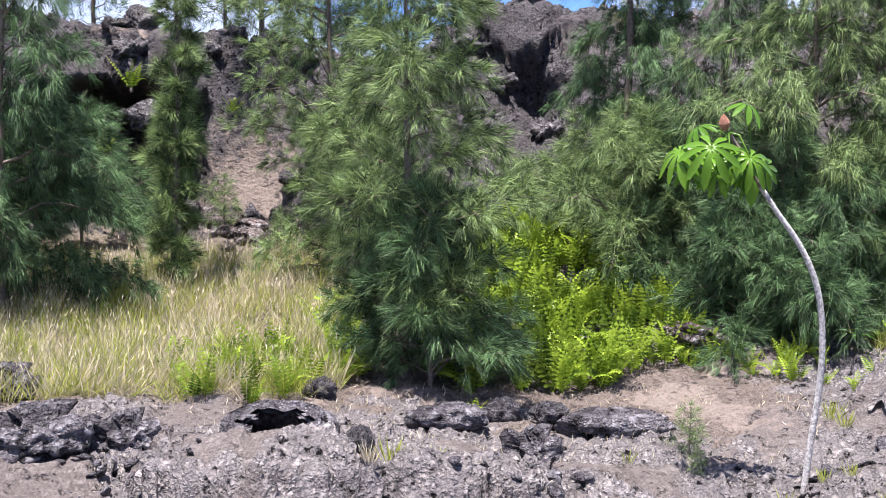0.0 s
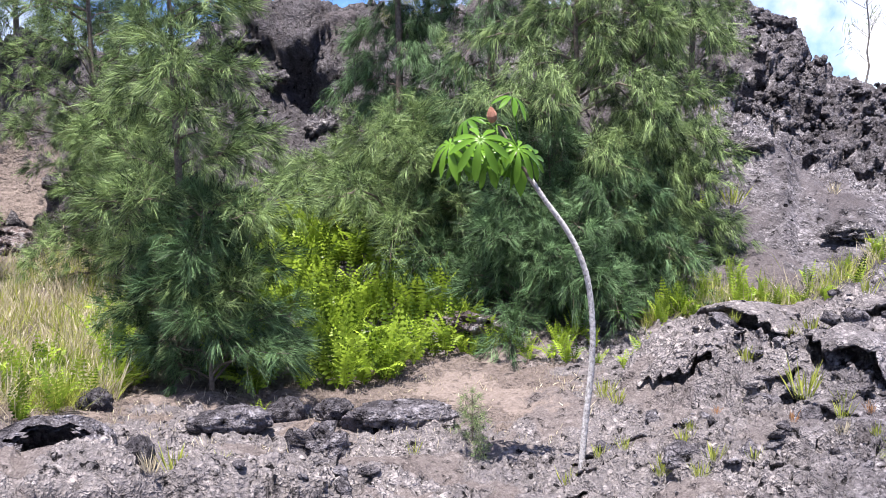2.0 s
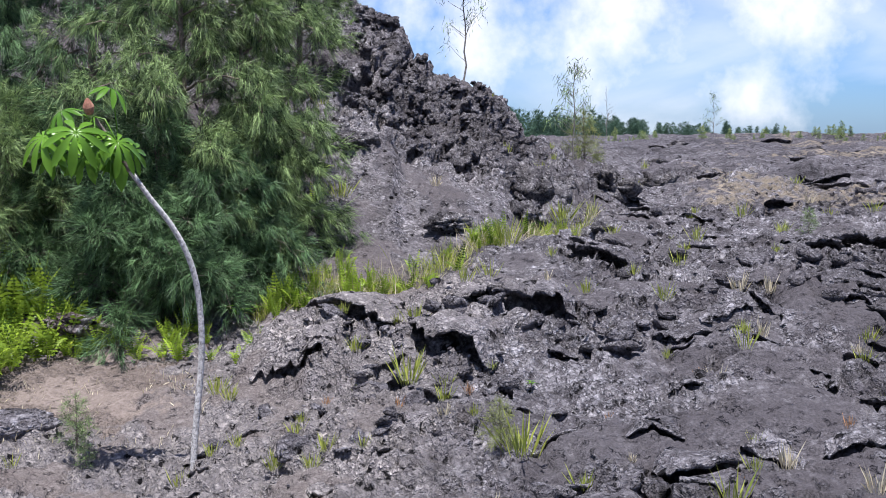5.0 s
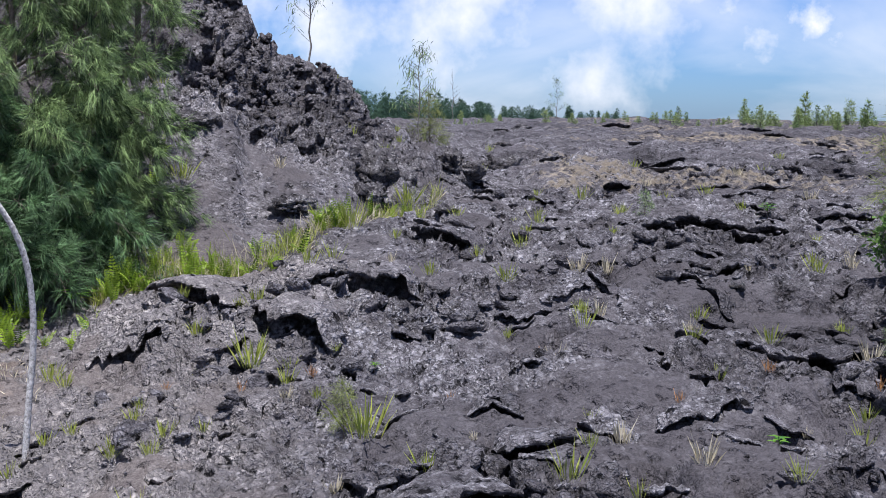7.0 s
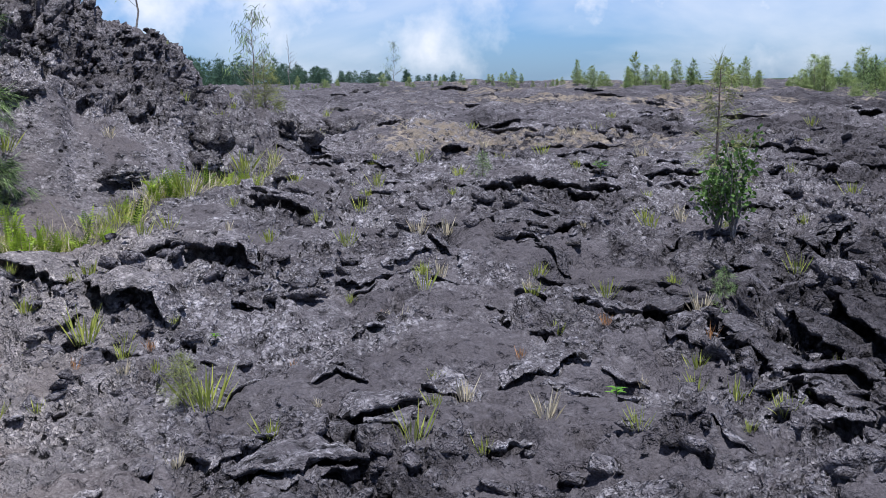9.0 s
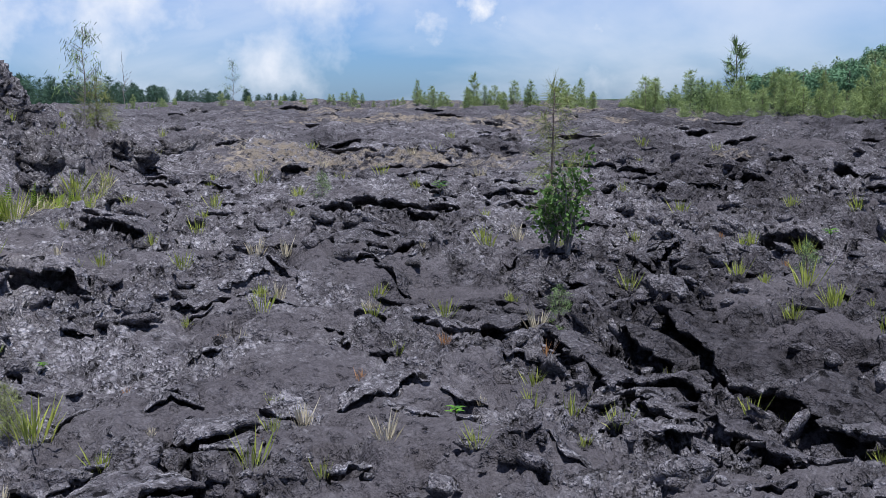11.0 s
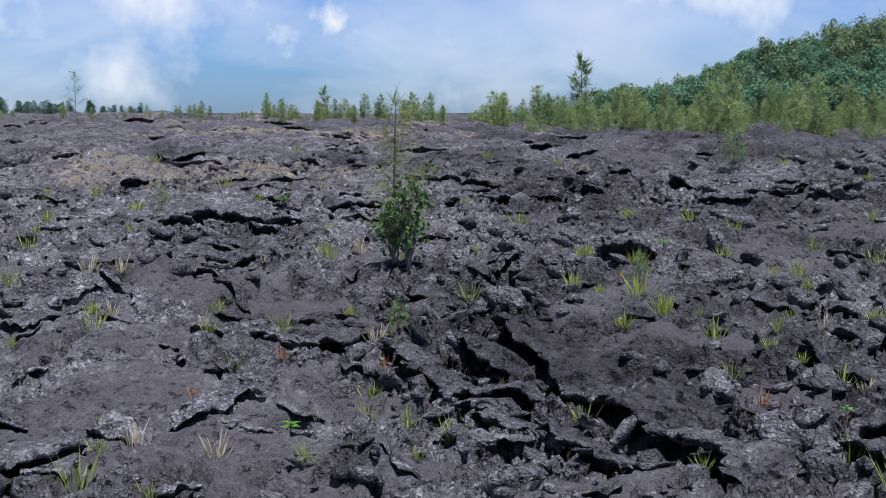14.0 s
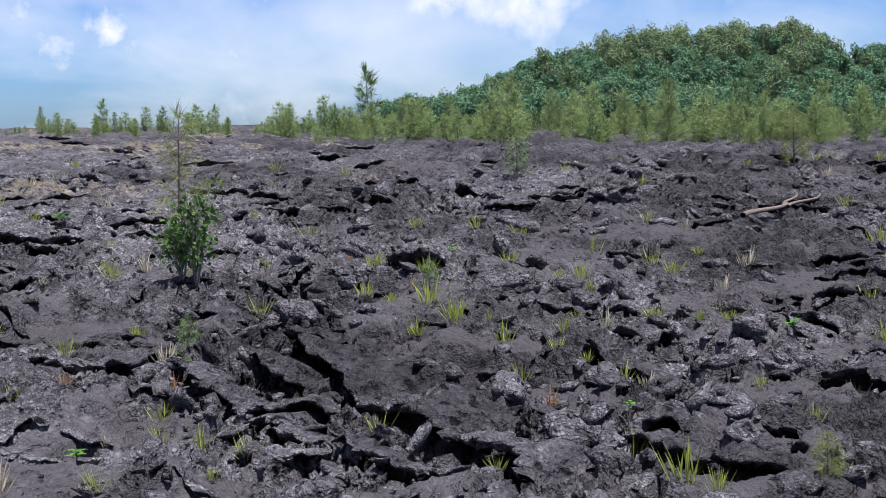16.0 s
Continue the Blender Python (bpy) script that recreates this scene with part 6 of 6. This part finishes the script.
# clumps along the plain's edge: bearing, width in degrees, height
CLUMPS = [(38.6, 2.4, 0.75), (41.9, 0.4, 1.2), (43.1, 0.6, 0.6), (44.4, 0.7, 0.7), (45.9, 0.8, 0.6), (47.7, 1.6, 0.85), (49.7, 1.6, 0.6), (51.9, 1.8, 1.15), (55.2, 3.6, 1.6),
          (58.6, 2.0, 1.6), (60.7, 1.0, 1.0), (62.5, 2.0, 1.8), (64.9, 1.8, 1.7)]
for deg, wide, h in CLUMPS:
    for k in range(max(2, int(6.5 * wide))):
        far_tree(deg + rng_d.uniform(-0.5, 0.5) * wide, rng_d.uniform(54, 62), h * rng_d.uniform(0.25, 0.8), int(rng_d.choice([0, 1, 2, 0, 1, 2, 5])),
                 "feathery yellow-green ironwood on the plain's edge", "ironwoods on the plain's edge")
for k in range(115):
    deg = 63.5 + 33 * rng_d.random() ** 0.9
    far_tree(deg, rng_d.uniform(48, 66), (rng_d.uniform(0.7, 1.5) + 0.8 * min(1, (deg - 62) / 14) * rng_d.random()), int(rng_d.choice([0, 1, 2, 0, 1, 2, 4])),
             "yellow-green ironwood in a thicket before the hill", "ironwood thicket before the hill")
far_tree(66.3, 60, 3.2, 3, "tall thin ironwood above the thicket", "ironwood thicket before the hill")
far_tree(73.1, 56, 3.0, 0, "tall thin ironwood above the thicket", "ironwood thicket before the hill")


def far_band(name, label, spots, mat):
    """Far ironwoods too small to count, as one mesh."""
    parts = []
    for k, (deg, r, h) in enumerate(spots):
        trunk, limbs, (v_, f_) = far_arrays[k % 3]
        a = rng_d.uniform(0, 6)
        turn = np.array([[math.cos(a), -math.sin(a), 0], [math.sin(a), math.cos(a), 0], [0, 0, 1]]) * [[1.3], [1.3], [1]]
        parts.append((v_ @ turn.T * (1.2 * h / 2.6) + np.array(on_ground(*polar(deg, r), 0.25 * h)), f_))
    tagged(new(name, mesh_from(name, *join_arrays(parts), [mat])), label, "trees", kind="stuff")


far_band("far_ironwoods", "far band of dark ironwoods behind the lava plain",
         [(d, rng_d.uniform(95, 125), rng_d.uniform(1.5, 2.7) * max(0.3, 1.1 - 0.062 * (d - 31))) for d in 30.5 + 15 * rng_d.random(150) ** 1.3], far_dark_mat)
far_band("thicket_undergrowth", "yellow-green ironwood undergrowth before the hill",
         [(d, rng_d.uniform(47, 70), rng_d.uniform(0.6, 1.3) * min(1, 0.5 + (d - 62.5) / 8)) for d in 62.5 + 34 * rng_d.random(130)], far_mat)


def bare_tree(name, deg, r, h, seed, label, leafy):
    rng = np.random.default_rng(seed)
    t = thing(name, on_ground(*polar(deg, r), 0.05), label, "tree")
    hs = np.linspace(0, h, 12)
    pts = np.stack([0.02 * h * np.sin(hs * 1.3), np.zeros(12), hs], 1) + rng.normal(0, 0.008 * h, (12, 3))
    put_part("trunk", mesh_from("trunk", *tube_arrays(pts, 0.006 * h * (1 - 0.85 * hs / h) + 0.003, 6), [dead_mat], True), t)
    parts, b = [], []
    for k in range(26):
        f = rng.uniform(0.2, 1.0)
        p = np.array([np.interp(f * h, hs, pts[:, c]) for c in range(3)])
        a = rng.uniform(0, 6.28)
        L = h * 0.22 * (1.15 - f) * rng.uniform(0.6, 1.3)
        e = p + np.array([math.cos(a) * L, math.sin(a) * L, L * 0.7])
        put_part("branch", mesh_from("branch", *tube_arrays([p, (p + e) / 2 + [0, 0, -0.04 * L], e], [0.006, 0.005, 0.002], 4), [dead_mat], True), t)
        b.append(np.repeat(e[None], 18, 0) + rng.normal(0, 0.08, (18, 3)))
    if leafy:
        b = np.concatenate(b)
        put_part("crown", mesh_from("crown", *blades(b, rng.normal(0, 0.5, b.shape) + [0, 0, -0.4], 0.14, 0.006, 0.5, rng), [needle_mat]), t)


bare_tree("thin_tree", 30.5, 24, 3.2, 620, "thin nearly bare sapling on the ridge against the sky", True)
bare_tree("thin_tree", 35.8, 22.5, 1.9, 621, "thin sparse sapling above low brush", True)
bare_tree("dead_tree", 37.3, 60, 2.6, 622, "dead leaning snag on the plain's edge", False)
bare_tree("thin_tree", 42.3, 70, 2.6, 623, "far thin sapling on the plain's edge", True)

# woods on the far hill
rng_h = np.random.default_rng(640)
bases, tall_bases, trunks = [], [], []
for k in range(520):
    deg = rng_h.uniform(67, 97)
    r = 98 + 92 * rng_h.random() ** 0.65
    x, y = polar(deg, r)
    g = float(large_form(np.array([[x]]), np.array([[y]]))[0, 0])
    feathery = (77.2 < deg < 87.3 and r > 150 and rng_h.random() < 0.75) or rng_h.random() < 0.06
    tall = rng_h.uniform(2.7, 3.9) * (1.4 if feathery else 1.0)
    wide = tall * (rng_h.uniform(0.28, 0.42) if feathery else rng_h.uniform(0.34, 0.55))
    n = 720
    lumps = rng_h.normal(0, 1, (9, 3))
    lumps *= (rng_h.uniform(0.25, 0.8, 9) / np.linalg.norm(lumps, axis=1))[:, None]
    which = rng_h.integers(0, 9, n)
    d = rng_h.normal(0, 1, (n, 3))
    d /= np.linalg.norm(d, axis=1)[:, None]
    p = np.array([x, y, g + tall * 0.45]) + (lumps[which] + d * rng_h.uniform(0.3, 0.46, (n, 1))) * [wide, wide, tall * 0.47]
    face = d + rng_h.normal(0, 0.45, (n, 3)) + [0, 0, 0.35]
    t1 = np.cross(face, rng_h.normal(0, 1, (n, 3)))
    t1 /= np.linalg.norm(t1, axis=1)[:, None]
    t2 = np.cross(face / np.linalg.norm(face, axis=1)[:, None], t1)
    ls, ws = (rng_h.uniform(0.07, 0.17, (n, 1)) * (0.6 + 0.003 * r) for _ in range(2))
    (tall_bases if feathery else bases).append(np.stack([p - t1 * ls, p - t2 * ws, p + (t1 + t2) * ls], 1).reshape(-1, 3))
    trunks.append(tube_arrays([(x, y, g - 0.3), (x, y, g + tall * 0.7)], [0.12, 0.05], 4))
b = np.concatenate(tall_bases)
tagged(new("hill_ironwoods", mesh_from("hill_ironwoods", b, np.arange(len(b)).reshape(-1, 3), [hill_needle_mat])),
       "taller olive-green ironwoods along the crest of a far hill", "woods", kind="stuff")
b = np.concatenate(bases)
woods = tagged(new("hill_woods", mesh_from("hill_woods", b, np.arange(len(b)).reshape(-1, 3), [forest_mat])),
               "dense dark green broadleaf woods covering a far hill", "woods", kind="stuff")
tagged(new("hill_trunks", mesh_from("hill_trunks", *join_arrays(trunks), [bark_mat])), "trunks of the far hill woods", "woods", kind="stuff")
